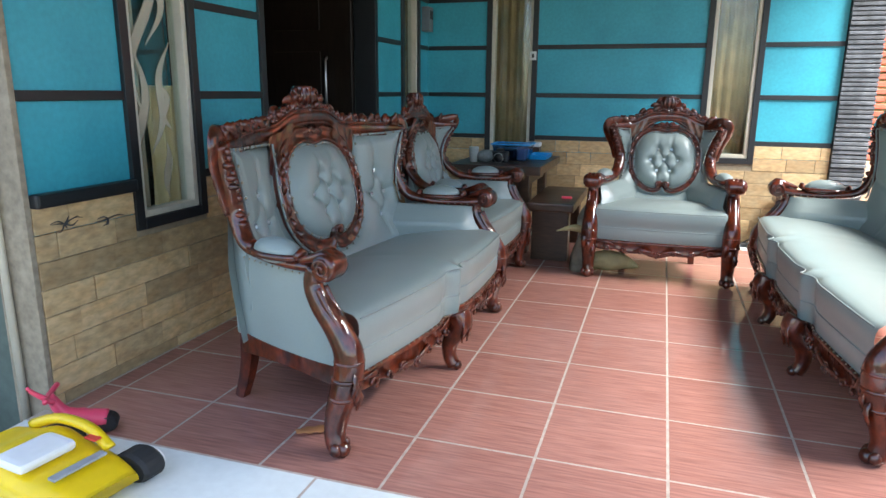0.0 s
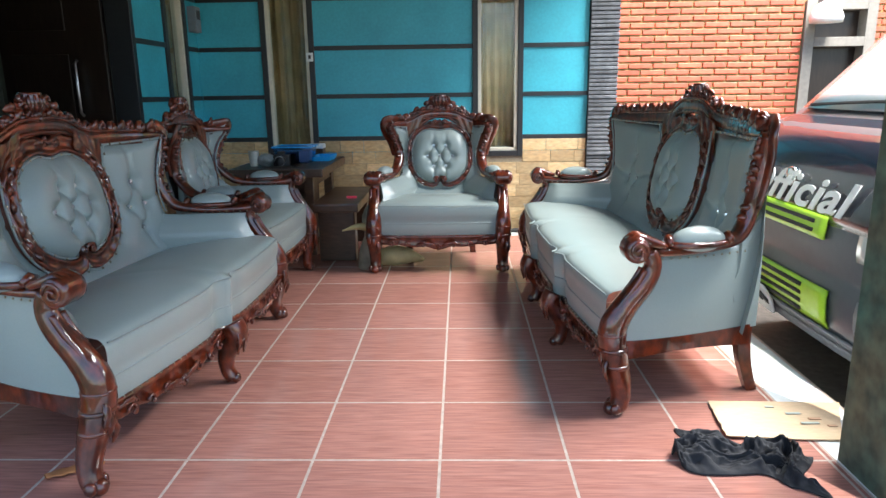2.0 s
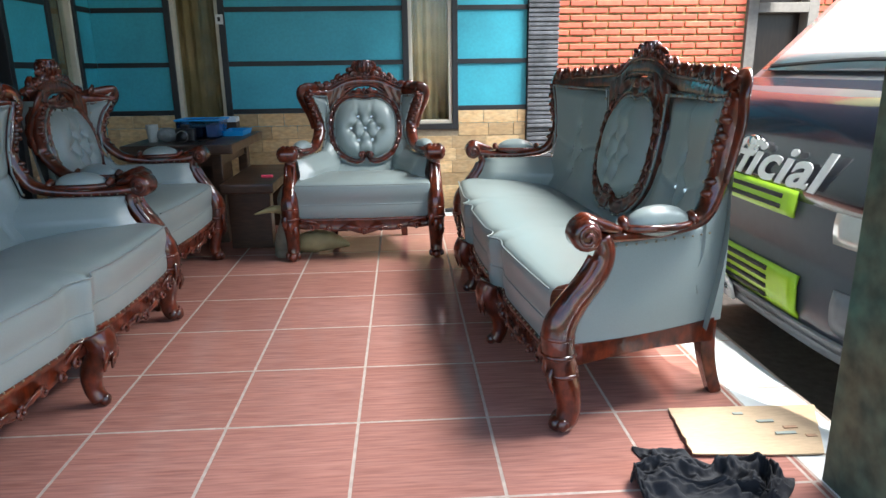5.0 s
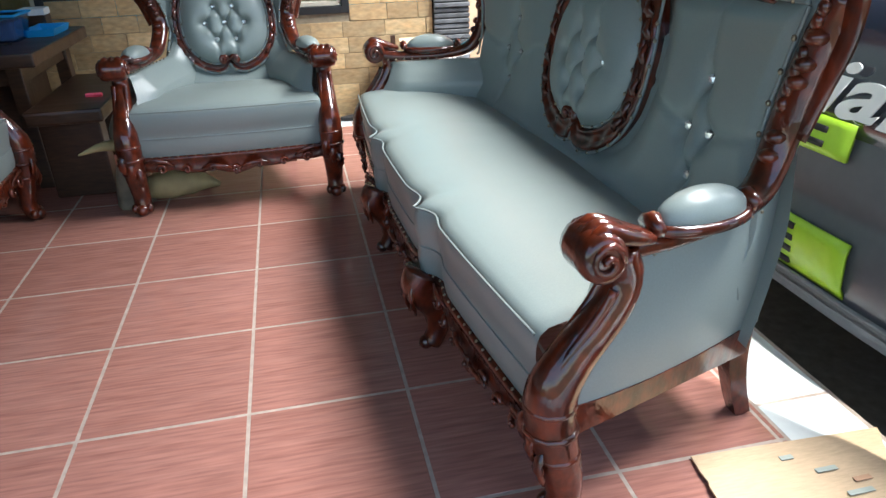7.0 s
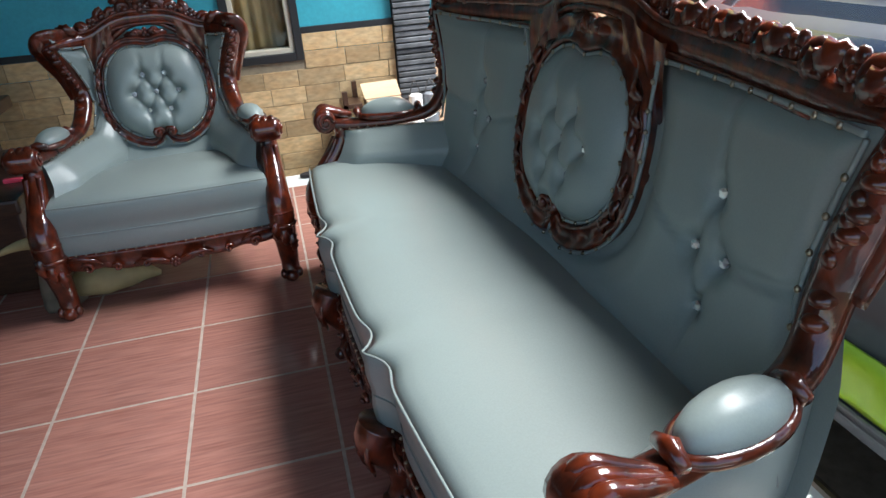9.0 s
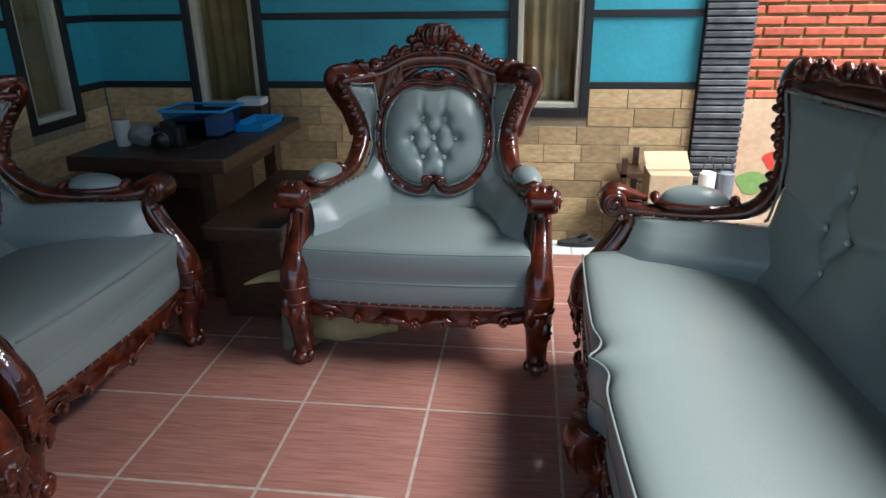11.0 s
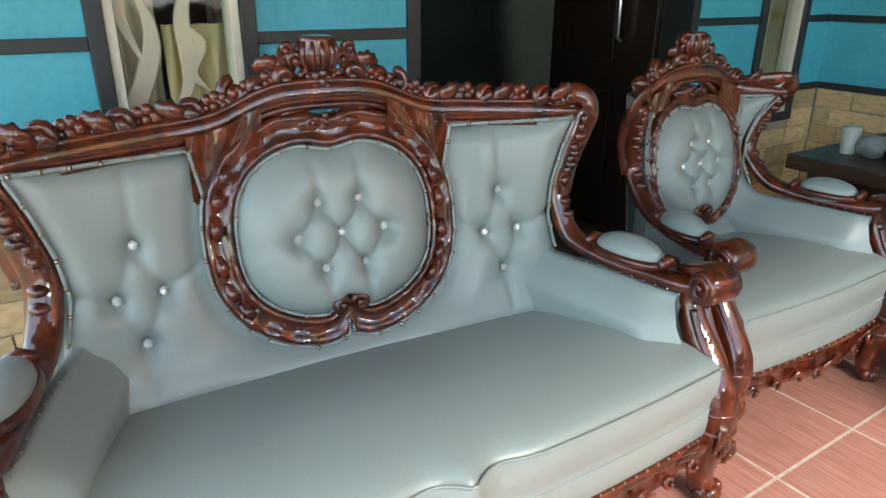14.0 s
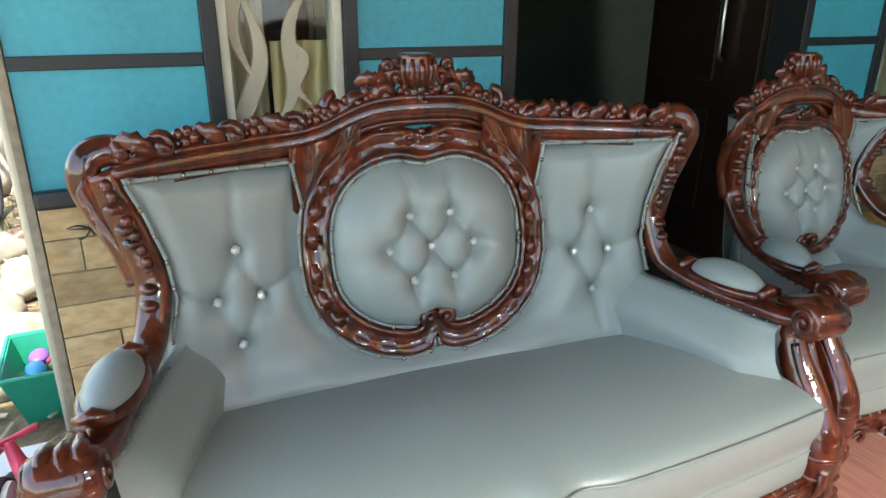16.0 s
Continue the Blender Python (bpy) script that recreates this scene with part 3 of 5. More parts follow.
        web_ob.modifiers.new("thick", "SOLIDIFY").thickness = 0.02
        # arm pad on its carved tray
        bm = bmesh.new()
        px, py = hw - 0.055, 0.305 if wings else 0.27
        ball(bm, (0, 0, 0), 1.0, (0.048, 0.100, 0.041), 18, 12)
        bmesh.ops.rotate(bm, verts=bm.verts, matrix=Matrix.Rotation(s * 0.20, 3, "Z"))
        bmesh.ops.translate(bm, verts=bm.verts, vec=(s * px, py, 0.607))
        pad = part("arm_pad", bm, M_LEATHER, root, "domed grey leatherette arm pad", True)
        bm = bmesh.new()
        rot = Matrix.Rotation(s * 0.20, 3, "Z")
        loop = [Vector((s * px, py, 0.598)) + rot @ Vector((0.047 * math.sin(a), 0.104 * math.cos(a), 0)) for a in np.linspace(0, 2 * math.pi, 25)]
        sweep(bm, loop, 0.011, 7, cap=False)
        for e in (-1, 1):
            q = Vector((s * px, py, 0.606)) + rot @ Vector((0, e * 0.114, 0))
            sweep(bm, [q + Vector((-0.03, 0, 0)), q + Vector((0, 0, 0.008)), q + Vector((0.03, 0, 0))], [0.010, 0.016, 0.010], 8)
        part("pad_tray", bm, M_WOOD, root, "", True)

    # back: cover with wings, drawn in round the oval
    c_z = 0.690
    wb = []
    if wings:
        mx = (inner + hw - 0.09) / 2
        mx -= 0.018
        wb = [(mx, 0.725), (mx - 0.045, 0.627), (mx + 0.048, 0.630), (mx + 0.005, 0.530)]
    folds = []
    if wings:
        folds = [(wb[0], wb[1]), (wb[0], wb[2]), (wb[1], wb[3]), (wb[2], wb[3]), (wb[0], (mx - 0.005, 0.90)), (wb[3], (mx + 0.01, 0.44)), (wb[1], (inner, 0.68)), (wb[2], (hw - 0.1, 0.69))]

    oh = 0.188
    def ring_r(x, z):  # 1 on the oval's edge
        return ((abs(x) / oval_w) ** 2.6 + (abs(z - c_z) / oh) ** 2.6) ** (1 / 2.6)

    def top(x):  # upper edge of the cover
        f = max(0, (abs(x) - inner) / max(0.05, hw - 0.05 - inner))
        return 0.872 + 0.035 * f ** 2

    def cover(u, v):
        z = 0.36 + v * (top((u * 2 - 1) * hw) - 0.36)
        x = (u * 2 - 1) * (xe(z) - 0.004)
        y = yb(x, z)
        ax = abs(x)
        edge = min(1, (xe(z) - ax) / 0.05, (top(x) - z) / 0.035 + 0.02)
        rr = ring_r(x, z)
        out = min(1, max(0, (rr - (1.38 if wings else 1.20)) / 0.30))
        y += -0.036 * math.sqrt(max(0, edge)) * (0.15 + 0.85 * math.sqrt(out))
        y -= 0.020 * math.exp(-((z - 0.42) / 0.04) ** 2)
        y += tuft(ax, z, wb, folds)
        return (x, y, z)
    bm = bmesh.new()
    grid_mesh(bm, cover, max(56, int(hw * 160)), 64)
    cov = part("backrest", bm, M_LEATHER, root, "tufted grey leatherette backrest" if wings else "grey leatherette wing backrest", True)
    if wings:
        put_buttons(cov, [(s * x, yb(x, z) - 0.012, z) for s in (-1, 1) for x, z in wb])
    kb = 1.0 if wings else 0.5
    side = oval_w + 0.070 * kb
    for s in (-1, 1):
        trimmed(cov, [(s * (xe(z) - 0.010), yb(xe(z), z) - 0.024, z) for z in np.linspace(0.58, 0.885, 60)])
        x0, x1 = side + 0.004, xe(0.885) - 0.012
        if x1 - x0 > 0.05:
            trimmed(cov, [(s * x, yb(x, 0.88) - 0.028, 0.882 + 0.008 * ((x - x0) / (x1 - x0)) ** 2) for x in np.linspace(x0, x1, 60)])
    # outside of the back
    bm = bmesh.new()
    def rear(u, v):
        z = 0.24 + v * (0.915 - 0.24)
        x = (u * 2 - 1) * (xe(max(0.36, z)) + 0.006)
        w = 0.05 + 0.03 * math.sin(math.pi * v) - (0.02 * (2 * abs(u - 0.5)) ** 6)
        return (x, yb(x, z) + w, z)
    grid_mesh(bm, rear, 40, 24)
    part("outer_back", bm, M_LEATHER, root, "plain grey leatherette outer back", True)
    boxes("back_rail", M_WOOD, root, (-(hw - 0.18), 0.545, 0.18, hw - 0.18, 0.575, 0.25), bevel=0.004)

    # oval panel
    def oval(a, k=1.0):
        cx, sz = math.cos(a), math.sin(a)
        e = 0.78
        x = oval_w * k * math.copysign(abs(cx) ** e, cx)
        z = oh * k * math.copysign(abs(sz) ** e, sz)
        if sz > 0:
            z -= 0.016 * k * k * math.exp(-(x / 0.05) ** 2)
        else:
            z += 0.045 * k ** 3 * math.exp(-(x / 0.035) ** 2)
            x *= 1 - 0.10 * abs(sz) ** 2
        return x, c_z + z
    ox = oval_w * 0.44
    ob_ = [(-ox * 0.48, 0.757), (ox * 0.48, 0.757), (-ox, 0.688), (0, 0.690), (ox, 0.688), (-ox * 0.48, 0.62), (ox * 0.48, 0.62)]
    of = [(ob_[0], ob_[2]), (ob_[0], ob_[3]), (ob_[1], ob_[3]), (ob_[1], ob_[4]), (ob_[2], ob_[5]), (ob_[3], ob_[5]), (ob_[3], ob_[6]), (ob_[4], ob_[6]), (ob_[0], (-ox * 0.5, 0.87)), (ob_[1], (ox * 0.5, 0.87)),
          (ob_[5], (-ox * 0.42, 0.53)), (ob_[6], (ox * 0.42, 0.53)), (ob_[2], (-oval_w, 0.675)), (ob_[4], (oval_w, 0.675))]
    def panel(u, v):
        k = v ** 0.8
        x, z = oval(u * 2 * math.pi, k)
        y = yb(0, z) - 0.012 - 0.075 * (1 - k ** 4.5) ** 0.8 + min(0.046, tuft(x, z, ob_, of, 1.1))
        return (x, y, z)
    bm = bmesh.new()
    grid_mesh(bm, panel, 96, 40, True)
    pan = part("oval_panel", bm, M_LEATHER, root, "oval deep-buttoned grey leatherette panel", True)
    put_buttons(pan, [(x, yb(0, z) - 0.048, z) for x, z in ob_])
    def around(a, o):
        """A point o metres outside the oval's edge."""
        x, z = oval(a)
        p, q = oval(a - 0.12), oval(a + 0.12)
        t = Vector((q[0] - p[0], q[1] - p[1])).normalized()
        return x + t.y * o, z - t.x * o
    trimmed(pan, [(around(a, -0.004)[0], yb(0, oval(a)[1]) - 0.030, around(a, -0.004)[1]) for a in np.linspace(0, 2 * math.pi, 121)])
    low_arc = [around(a, 0.068 * kb) for a in np.linspace(math.pi - 0.35, 2 * math.pi + 0.35, 90)]
    trimmed(cov, [(x, yb(x, z) - 0.030, z) for x, z in low_arc])
    for s in (-1, 1):
        x1, z1 = around(0.35, 0.068 * kb)
        trimmed(cov, [(s * (x1 + (side - x1) * f), yb(x1, z1) - 0.030, z1 + (0.884 - z1) * f) for f in np.linspace(0, 1, 24)])
    # carved board round the oval
    bm = bmesh.new()
    prof = [(0.001, 0.0), (0.003, 0.034), (0.010, 0.041), (0.016, 0.033), (0.024, 0.030), (0.034, 0.029), (0.044, 0.032), (0.052, 0.039), (0.060, 0.037), (0.064, 0.024), (0.064, 0.0)]
    def board(u, v):
        a = u * 2 * math.pi
        o, d = prof[round(v * 10)]
        o *= kb
        x, z = around(a, o)
        d += (0.0035 * math.sin(a * 22) if 0.02 < o / kb < 0.06 else 0.0015 * math.sin(a * 40)) * min(1, d * 30)
        return (x, yb(0, z) - d, z)
    grid_mesh(bm, board, 144, 11, True)
    for k in range(12):
        a = (-0.55 + 1.1 * (k % 6) / 5) + (math.pi if k > 5 else 0)
        x, z = around(a, 0.034 * kb)
        p = around(a + 0.1, 0.034 * kb)
        t = Vector((p[0] - x, 0, p[1] - z)).normalized() * (1 if k < 6 else -1)
        b0, b1 = Vector((x, 0, z)) - t * 0.022, Vector((x, 0, z)) + t * 0.026
        leaf(bm, (b0.x, b0.z), (b1.x, b1.z), 0.016 * (0.4 + 0.6 * kb), yb(0, z) - 0.029, 0.12)
    for s in (-1, 1):  # scrolls that meet in the notch
        scroll(bm, s * 0.024, c_z - oh + 0.03, 0.020, math.pi * (0.5 + s * 0.5) , 1.1, 0.012, yb(0, 0.52) - 0.042, -s)
    part("oval_frame", bm, M_WOOD, root, "carved mahogany ring round the oval panel", True)

    # top rail with its arch
    def rail_z(x):
        return 0.905 + 0.012 * math.cos(x / hw * math.pi) + 0.052 * math.exp(-(abs(x) / (oval_w * 0.85)) ** 4) + 0.012 * (abs(x) / hw) ** 3
    xsr = np.linspace(-hw + 0.085, hw - 0.085, 61)
    bm = bmesh.new()
    sweep(bm, [(x, yb(x, 0.9) - 0.004, rail_z(x)) for x in xsr], [(0.022 * min(1, 0.35 + 8 * min(i, 60 - i) / 60), 0.030 * min(1, 0.3 + 8 * min(i, 60 - i) / 60)) for i in range(61)], 10, up=(0, 1, 0))
    for dz, dy in ((0.026, -0.018), (-0.022, -0.022)):
        sweep(bm, [(x, yb(x, 0.9) + dy, rail_z(x) + dz) for x in xsr[5:-5]], 0.007, 6)
    # spandrels beside the arch
    for s in (-1, 1):
        def sp(u, v):
            x = oval_w * 0.62 + u * (side - oval_w * 0.62)
            lo = c_z + oh * (1 - (min(1, x / (oval_w * 1.12))) ** 4) ** 0.25 * 1.02 if x < oval_w * 1.11 else 0.76
            hi = rail_z(x)
            return (s * x, yb(0, 0.88) - 0.034 + 0.004 * math.sin(u * 14 + v * 5), lo + (hi - lo) * v)
        grid_mesh(bm, sp, 14, 5)
    sweep(bm, curve([(-oval_w * 0.75, yb(0, 0.9) - 0.012, 0.888), (-oval_w * 0.35, yb(0, 0.9) - 0.012, 0.936), (0, yb(0, 0.9) - 0.012, 0.948), (oval_w * 0.35, yb(0, 0.9) - 0.012, 0.936), (oval_w * 0.75, yb(0, 0.9) - 0.012, 0.888)], 8), 0.011, 8)
    for s in (-1, 1):  # leaf spray in the arch's opening
        leaf(bm, (s * 0.012, 0.902), (s * oval_w * 0.42, 0.903), 0.016, yb(0, 0.9) - 0.016, 0.10 * s)
        leaf(bm, (s * 0.010, 0.905), (s * oval_w * 0.22, 0.924), 0.012, yb(0, 0.9) - 0.02, 0.12 * s)
        scroll(bm, s * 0.035, 0.914, 0.016, 0, 1.0, 0.008, yb(0, 0.9) - 0.02, s)
    rosette(bm, 0, 0.912, 0.02, yb(0, 0.9) - 0.02, 5)
    rail_ob = part("top_rail", bm, M_WOOD, root, "carved varnished mahogany top rail", True)

    # crest: an urn between scrolls, leaves running out along the rail
    bm = bmesh.new()
    y0 = yb(0, 0.95) + 0.004
    H = crest_top - 0.955
    k = H / 0.15
    W = crest_w
    for s in (-1, 1):
        scroll(bm, s * 0.36 * W, 0.955 + 0.056 * k, 0.036 * k, math.pi * (0.5 + s * 0.5), 1.2, 0.021 * k, y0, s, 0.02)
        scroll(bm, s * 0.24 * W, 0.955 + 0.096 * k, 0.021 * k, -math.pi / 2, 1.2, 0.012 * k, y0 - 0.004, s, 0.02)
        scroll(bm, s * 0.66 * W, 0.955 + 0.040 * k, 0.026 * k, 0, 1.1, 0.018 * k, y0, s, 0.02)
        scroll(bm, s * 0.88 * W, 0.955 + 0.026 * k, 0.034 * k, math.pi / 2, 1.15, 0.019 * k, y0, -s, 0.02)
        scroll(bm, s * 1.06 * W, 0.944 + 0.008 * k, 0.026 * k, math.pi / 2, 1.0, 0.015 * k, y0, -s, 0.016)
        leaf(bm, (s * 0.14 * W, 0.965), (s * 0.34 * W, 0.955 + 0.128 * k), 0.024 * k, y0 - 0.008, -0.30 * s)
        leaf(bm, (s * 0.40 * W, 0.955 + 0.085 * k), (s * 0.66 * W, 0.955 + 0.076 * k), 0.022 * k, y0 - 0.006, 0.22 * s)
        leaf(bm, (s * 0.56 * W, 0.955 + 0.05 * k), (s * 0.98 * W, 0.955 + 0.046 * k), 0.022 * k, y0 - 0.006, -0.18 * s)
        leaf(bm, (s * 0.24 * W, 0.96), (s * 0.52 * W, 0.955 + 0.045 * k), 0.028 * k, y0 - 0.012, 0.2 * s)
        for j in range(5):
            x = s * (0.03 + (W - 0.03) * j / 4)
            rosette(bm, x, rail_z(x) + 0.034, 0.022, y0 - 0.014, 5)
        scroll(bm, s * 0.34 * W, crest_top - 0.028 * k, 0.020 * k, -math.pi * (0.5 - s * 0.2), 1.1, 0.010 * k, y0 - 0.006, -s, 0.016)
    sweep(bm, [(0, y0 - 0.004, crest_top - h * k) for h in (0.100, 0.088, 0.072, 0.050, 0.030, 0.014, 0.004, 0.0)], [r * k for r in (0.020, 0.024, 0.044, 0.055, 0.054, 0.046, 0.050, 0.040)], 16)
    for j in range(12):
        a = 2 * math.pi * j / 12
        sweep(bm, [(r * k * math.cos(a), y0 - 0.004 + r * k * math.sin(a), crest_top - h * k) for h, r in ((0.086, 0.026), (0.068, 0.046), (0.048, 0.055), (0.026, 0.052), (0.012, 0.046))], [0.004 * k, 0.008 * k, 0.010 * k, 0.009 * k, 0.005 * k], 6)
    sweep(bm, [(0, y0, 0.945), (0, y0, 0.955 + 0.03 * k), (0, y0, 0.955 + 0.055 * k), (0, y0, crest_top - 0.07 * k)], [0.044 * k, 0.030 * k, 0.038 * k, 0.022 * k], 10)
    rosette(bm, 0, 0.955 + 0.045 * k, 0.032 * k, y0 - 0.026, 6)
    part("crest", bm, M_WOOD, root, "tall carved mahogany crest with urn and scrolls", True)
    # carving that runs out along the rail, piece by piece
    for s in (-1, 1):
        x, j = W + 0.02, 0
        while x < hw - 0.13:
            bm = bmesh.new()
            yy = yb(x, 0.93) - 0.004
            zz = rail_z(x) + 0.026
            if j % 3 == 0:
                rosette(bm, s * x, zz + 0.012, 0.028, yy, 6)
            elif j % 3 == 1:
                scroll(bm, s * x, zz + 0.008, 0.027, 0 if s > 0 else math.pi, 1.15, 0.013, yy, s)
                leaf(bm, (s * (x - 0.02), zz - 0.012), (s * (x + 0.04), zz + 0.012), 0.020, yy - 0.008, 0.2 * s)
            else:
                leaf(bm, (s * (x - 0.03), zz), (s * (x + 0.035), zz + 0.020), 0.023, yy - 0.006, 0.25 * s)
                leaf(bm, (s * (x + 0.01), zz - 0.006), (s * (x + 0.03), zz + 0.036), 0.016, yy - 0.004, -0.2 * s)
            part(("rosette", "carved_scroll", "carved_leaf")[j % 3], bm, M_WOOD, rail_ob, "", True)
            x += 0.046
            j += 1
    # taller backs
    if kz != 1:
        done = set()
        for ob in root.children_recursive:
            if ob.name.startswith("button"):
                if ob.location.z > 0.6:
                    ob.location.z = 0.6 + (ob.location.z - 0.6) * kz
            elif ob.data.name not in done:
                done.add(ob.data.name)
                for v in ob.data.vertices:
                    if v.co.z > 0.6:
                        v.co.z = 0.6 + (v.co.z - 0.6) * kz
    return root


seating("sofa", pose(-0.50, 0.59, 0, 0, 0, 85.2) @ Matrix.Diagonal((1, 0.98, 1.02, 1)), 0.74, [0.0], 1.082, 0.22, 0.24, True, 1.08, "two-seat grey leatherette sofa with carved mahogany frame by the wall")
seating("sofa", pose(0.93, 1.30, 0, 0, 0, -87) @ Matrix.Diagonal((1, 1.0, 1.016, 1)), 1.0, [-0.325, 0.325], 1.054, 0.25, 0.25, True, 1.165, "long three-seat grey leatherette sofa with carved mahogany frame")
chair = seating("armchair", pose(0.328, 2.25, 0) @ Matrix.Diagonal((1, 0.93, 1.01, 1)), 0.412, [], 1.095, 0.165, 0.195, False, 1.0, "grey leatherette wing armchair with carved mahogany frame")
chair["group"] = "matching armchairs"
copy_thing(chair, pose(-0.535, 1.92, 0, 0, 0, 88) @ Matrix.Diagonal((1, 0.96, 1.01, 1)))


# ---- things on the porch ----
M_GREENWALL = mat("weathered_green_paint", (0.028, 0.092, 0.072), 0.7, vary=0.45, grain=16, stains=5, bump=0.5, color2=(0.17, 0.10, 0.045))
M_RAG = mat("black_cloth", (0.009, 0.010, 0.013), 0.95, vary=0.3, grain=60, bump=0.4)
M_CARD = mat("cardboard", (0.62, 0.45, 0.28), 0.85, vary=0.08, grain=40, stretch=(1, 6, 1))
M_PRINT = mat("faded_blue_print", (0.42, 0.46, 0.40), 0.85)
M_PRINT2 = mat("faded_red_print", (0.55, 0.33, 0.20), 0.85)
M_VAN = mat("dark_grey_metallic", (0.085, 0.095, 0.11), 0.38, metal=0.1, vary=0.05, coat=0.3, bump=0.01)
M_VANNAVY = mat("navy_vinyl", (0.008, 0.014, 0.026), 0.18, vary=0.05, coat=0.6, bump=0)
M_LIME = mat("lime_paint", (0.36, 0.62, 0.03), 0.35, vary=0.05)
M_PLASTIC = mat("grey_bumper_plastic", (0.16, 0.18, 0.20), 0.45, vary=0.08)
M_RUBBER = mat("rubber", (0.015, 0.015, 0.016), 0.7)
M_LETTER = mat("white_vinyl", (0.8, 0.8, 0.8), 0.4, vary=0.02, bump=0)
M_LAMPGLASS = mat("headlamp_lens", (0.55, 0.57, 0.55), 0.08, metal=0.3, vary=0.04, bump=0)
M_CHROME = mat("chrome", (0.7, 0.7, 0.7), 0.12, metal=1.0, vary=0.02, bump=0)
M_YELLOW = mat("yellow_plastic", (0.80, 0.55, 0.01), 0.3, vary=0.03, bump=0.02)
M_PINK = mat("pink_plastic", (0.80, 0.07, 0.14), 0.35, vary=0.04, bump=0.02)
M_WHITEPL = mat("white_plastic", (0.78, 0.78, 0.76), 0.4, vary=0.03, bump=0.02)
M_TEAL = mat("teal_plastic", (0.01, 0.34, 0.22), 0.4, vary=0.05, bump=0.02)
M_BLUEPL = mat("blue_plastic", (0.02, 0.33, 0.72), 0.35, vary=0.03, bump=0.02)
M_CLEARBLUE = glass_mat("clear_blue_plastic", (0.55, 0.72, 0.88), 0.15)
M_CLEAR = glass_mat("milky_plastic", (0.82, 0.84, 0.80), 0.2)
M_CAM = mat("black_camera_body", (0.012, 0.012, 0.013), 0.4, vary=0.1)
M_DRIFT = mat("pale_driftwood", (0.20, 0.18, 0.13), 0.75, vary=0.3, grain=16, stains=6, bump=0.5, color2=(0.16, 0.15, 0.12))
M_PALEWOOD = mat("pale_yellow_wood", (0.42, 0.35, 0.17), 0.7, vary=0.15, grain=15, bump=0.3)
M_CURTAIN = mat("beige_curtain", (0.80, 0.58, 0.32), 0.85, vary=0.06, grain=120, bump=0.1)
M_TAN = mat("tan_curtain", (0.62, 0.46, 0.33), 0.85, vary=0.08, grain=90, bump=0.1)
M_OLIVE = mat("brown_curtain", (0.40, 0.25, 0.12), 0.85, vary=0.2, grain=8, stains=3, color2=(0.13, 0.12, 0.05))
M_ETCH = bpy.data.materials.new("etched_film")
M_ETCH.use_nodes = True
_en, _el = M_ETCH.node_tree.nodes, M_ETCH.node_tree.links
_mx, _tr = _en.new("ShaderNodeMixShader"), _en.new("ShaderNodeBsdfTransparent")
_en["Principled BSDF"].inputs["Base Color"].default_value = (0.70, 0.64, 0.50, 1)
_en["Principled BSDF"].inputs["Roughness"].default_value = 0.7
_mx.inputs[0].default_value = 0.5
_el.new(_tr.outputs[0], _mx.inputs[1])
_el.new(_en["Principled BSDF"].outputs[0], _mx.inputs[2])
_el.new(_mx.outputs[0], _en["Material Output"].inputs[0])
M_ROCK = mat("field_stone", (0.34, 0.30, 0.24), 0.9, vary=0.3, grain=10, stains=3, bump=0.8, bump_dist=0.01)
M_CHIP = mat("wood_chip", (0.45, 0.34, 0.24), 0.85, vary=0.15, island=0.3)
M_GRASS = mat("grass_blades", (0.11, 0.16, 0.035), 0.7, vary=0.2, island=0.4, bump=0)
M_STEEL = mat("brushed_steel", (0.5, 0.5, 0.5), 0.3, metal=1.0, vary=0.05, bump=0)
M_DOOR = mat("dark_door", (0.022, 0.014, 0.010), 0.3, vary=0.3, grain=12, stretch=(4, 4, 0.6))
# windscreen: pale sky reflection put into the base colour
M_SCREEN = mat("windscreen_sky_sheen", (0.58, 0.64, 0.66), 0.06, metal=0.5, vary=0.02, bump=0)
M_LEAFDRY = mat("dry_leaf", (0.38, 0.15, 0.05), 0.8)
M_SOOT = mat("dark_rot", (0.05, 0.05, 0.05), 0.8)
M_RED = mat("red_paint", (0.65, 0.05, 0.03), 0.6)
M_LEAFG = mat("green_paint", (0.2, 0.33, 0.1), 0.6)
M_PURPLE = mat("purple_plastic", (0.2, 0.08, 0.45), 0.4)

# table with slab legs
table = tagged(empty("table"), "heavy dark wooden table with slab legs in the porch corner", "table")
bm = bmesh.new()
box(bm, -1.13, 2.65, 0.565, -0.47, 3.56, 0.625, 0.008)
part("tabletop", bm, M_DARKWOOD, table)
for d in ((-0.62, 2.72, 0, -0.555, 2.80, 0.565), (-1.07, 2.72, 0, -1.0, 2.80, 0.565), (-0.62, 3.40, 0, -0.555, 3.48, 0.565), (-1.07, 3.40, 0, -1.0, 3.48, 0.565)):
    boxes("leg", M_DARKWOOD, table, d, bevel=0.006)
boxes("stretcher", M_DARKWOOD, table, (-0.605, 2.80, 0.48, -0.57, 3.40, 0.564), bevel=0.004)
boxes("stretcher", M_DARKWOOD, table, (-1.0, 2.735, 0.48, -0.62, 2.775, 0.564), bevel=0.004)
boxes("side_panel", M_DARKWOOD, table, (-1.0, 2.90, 0.10, -0.64, 3.3, 0.565), bevel=0.004)

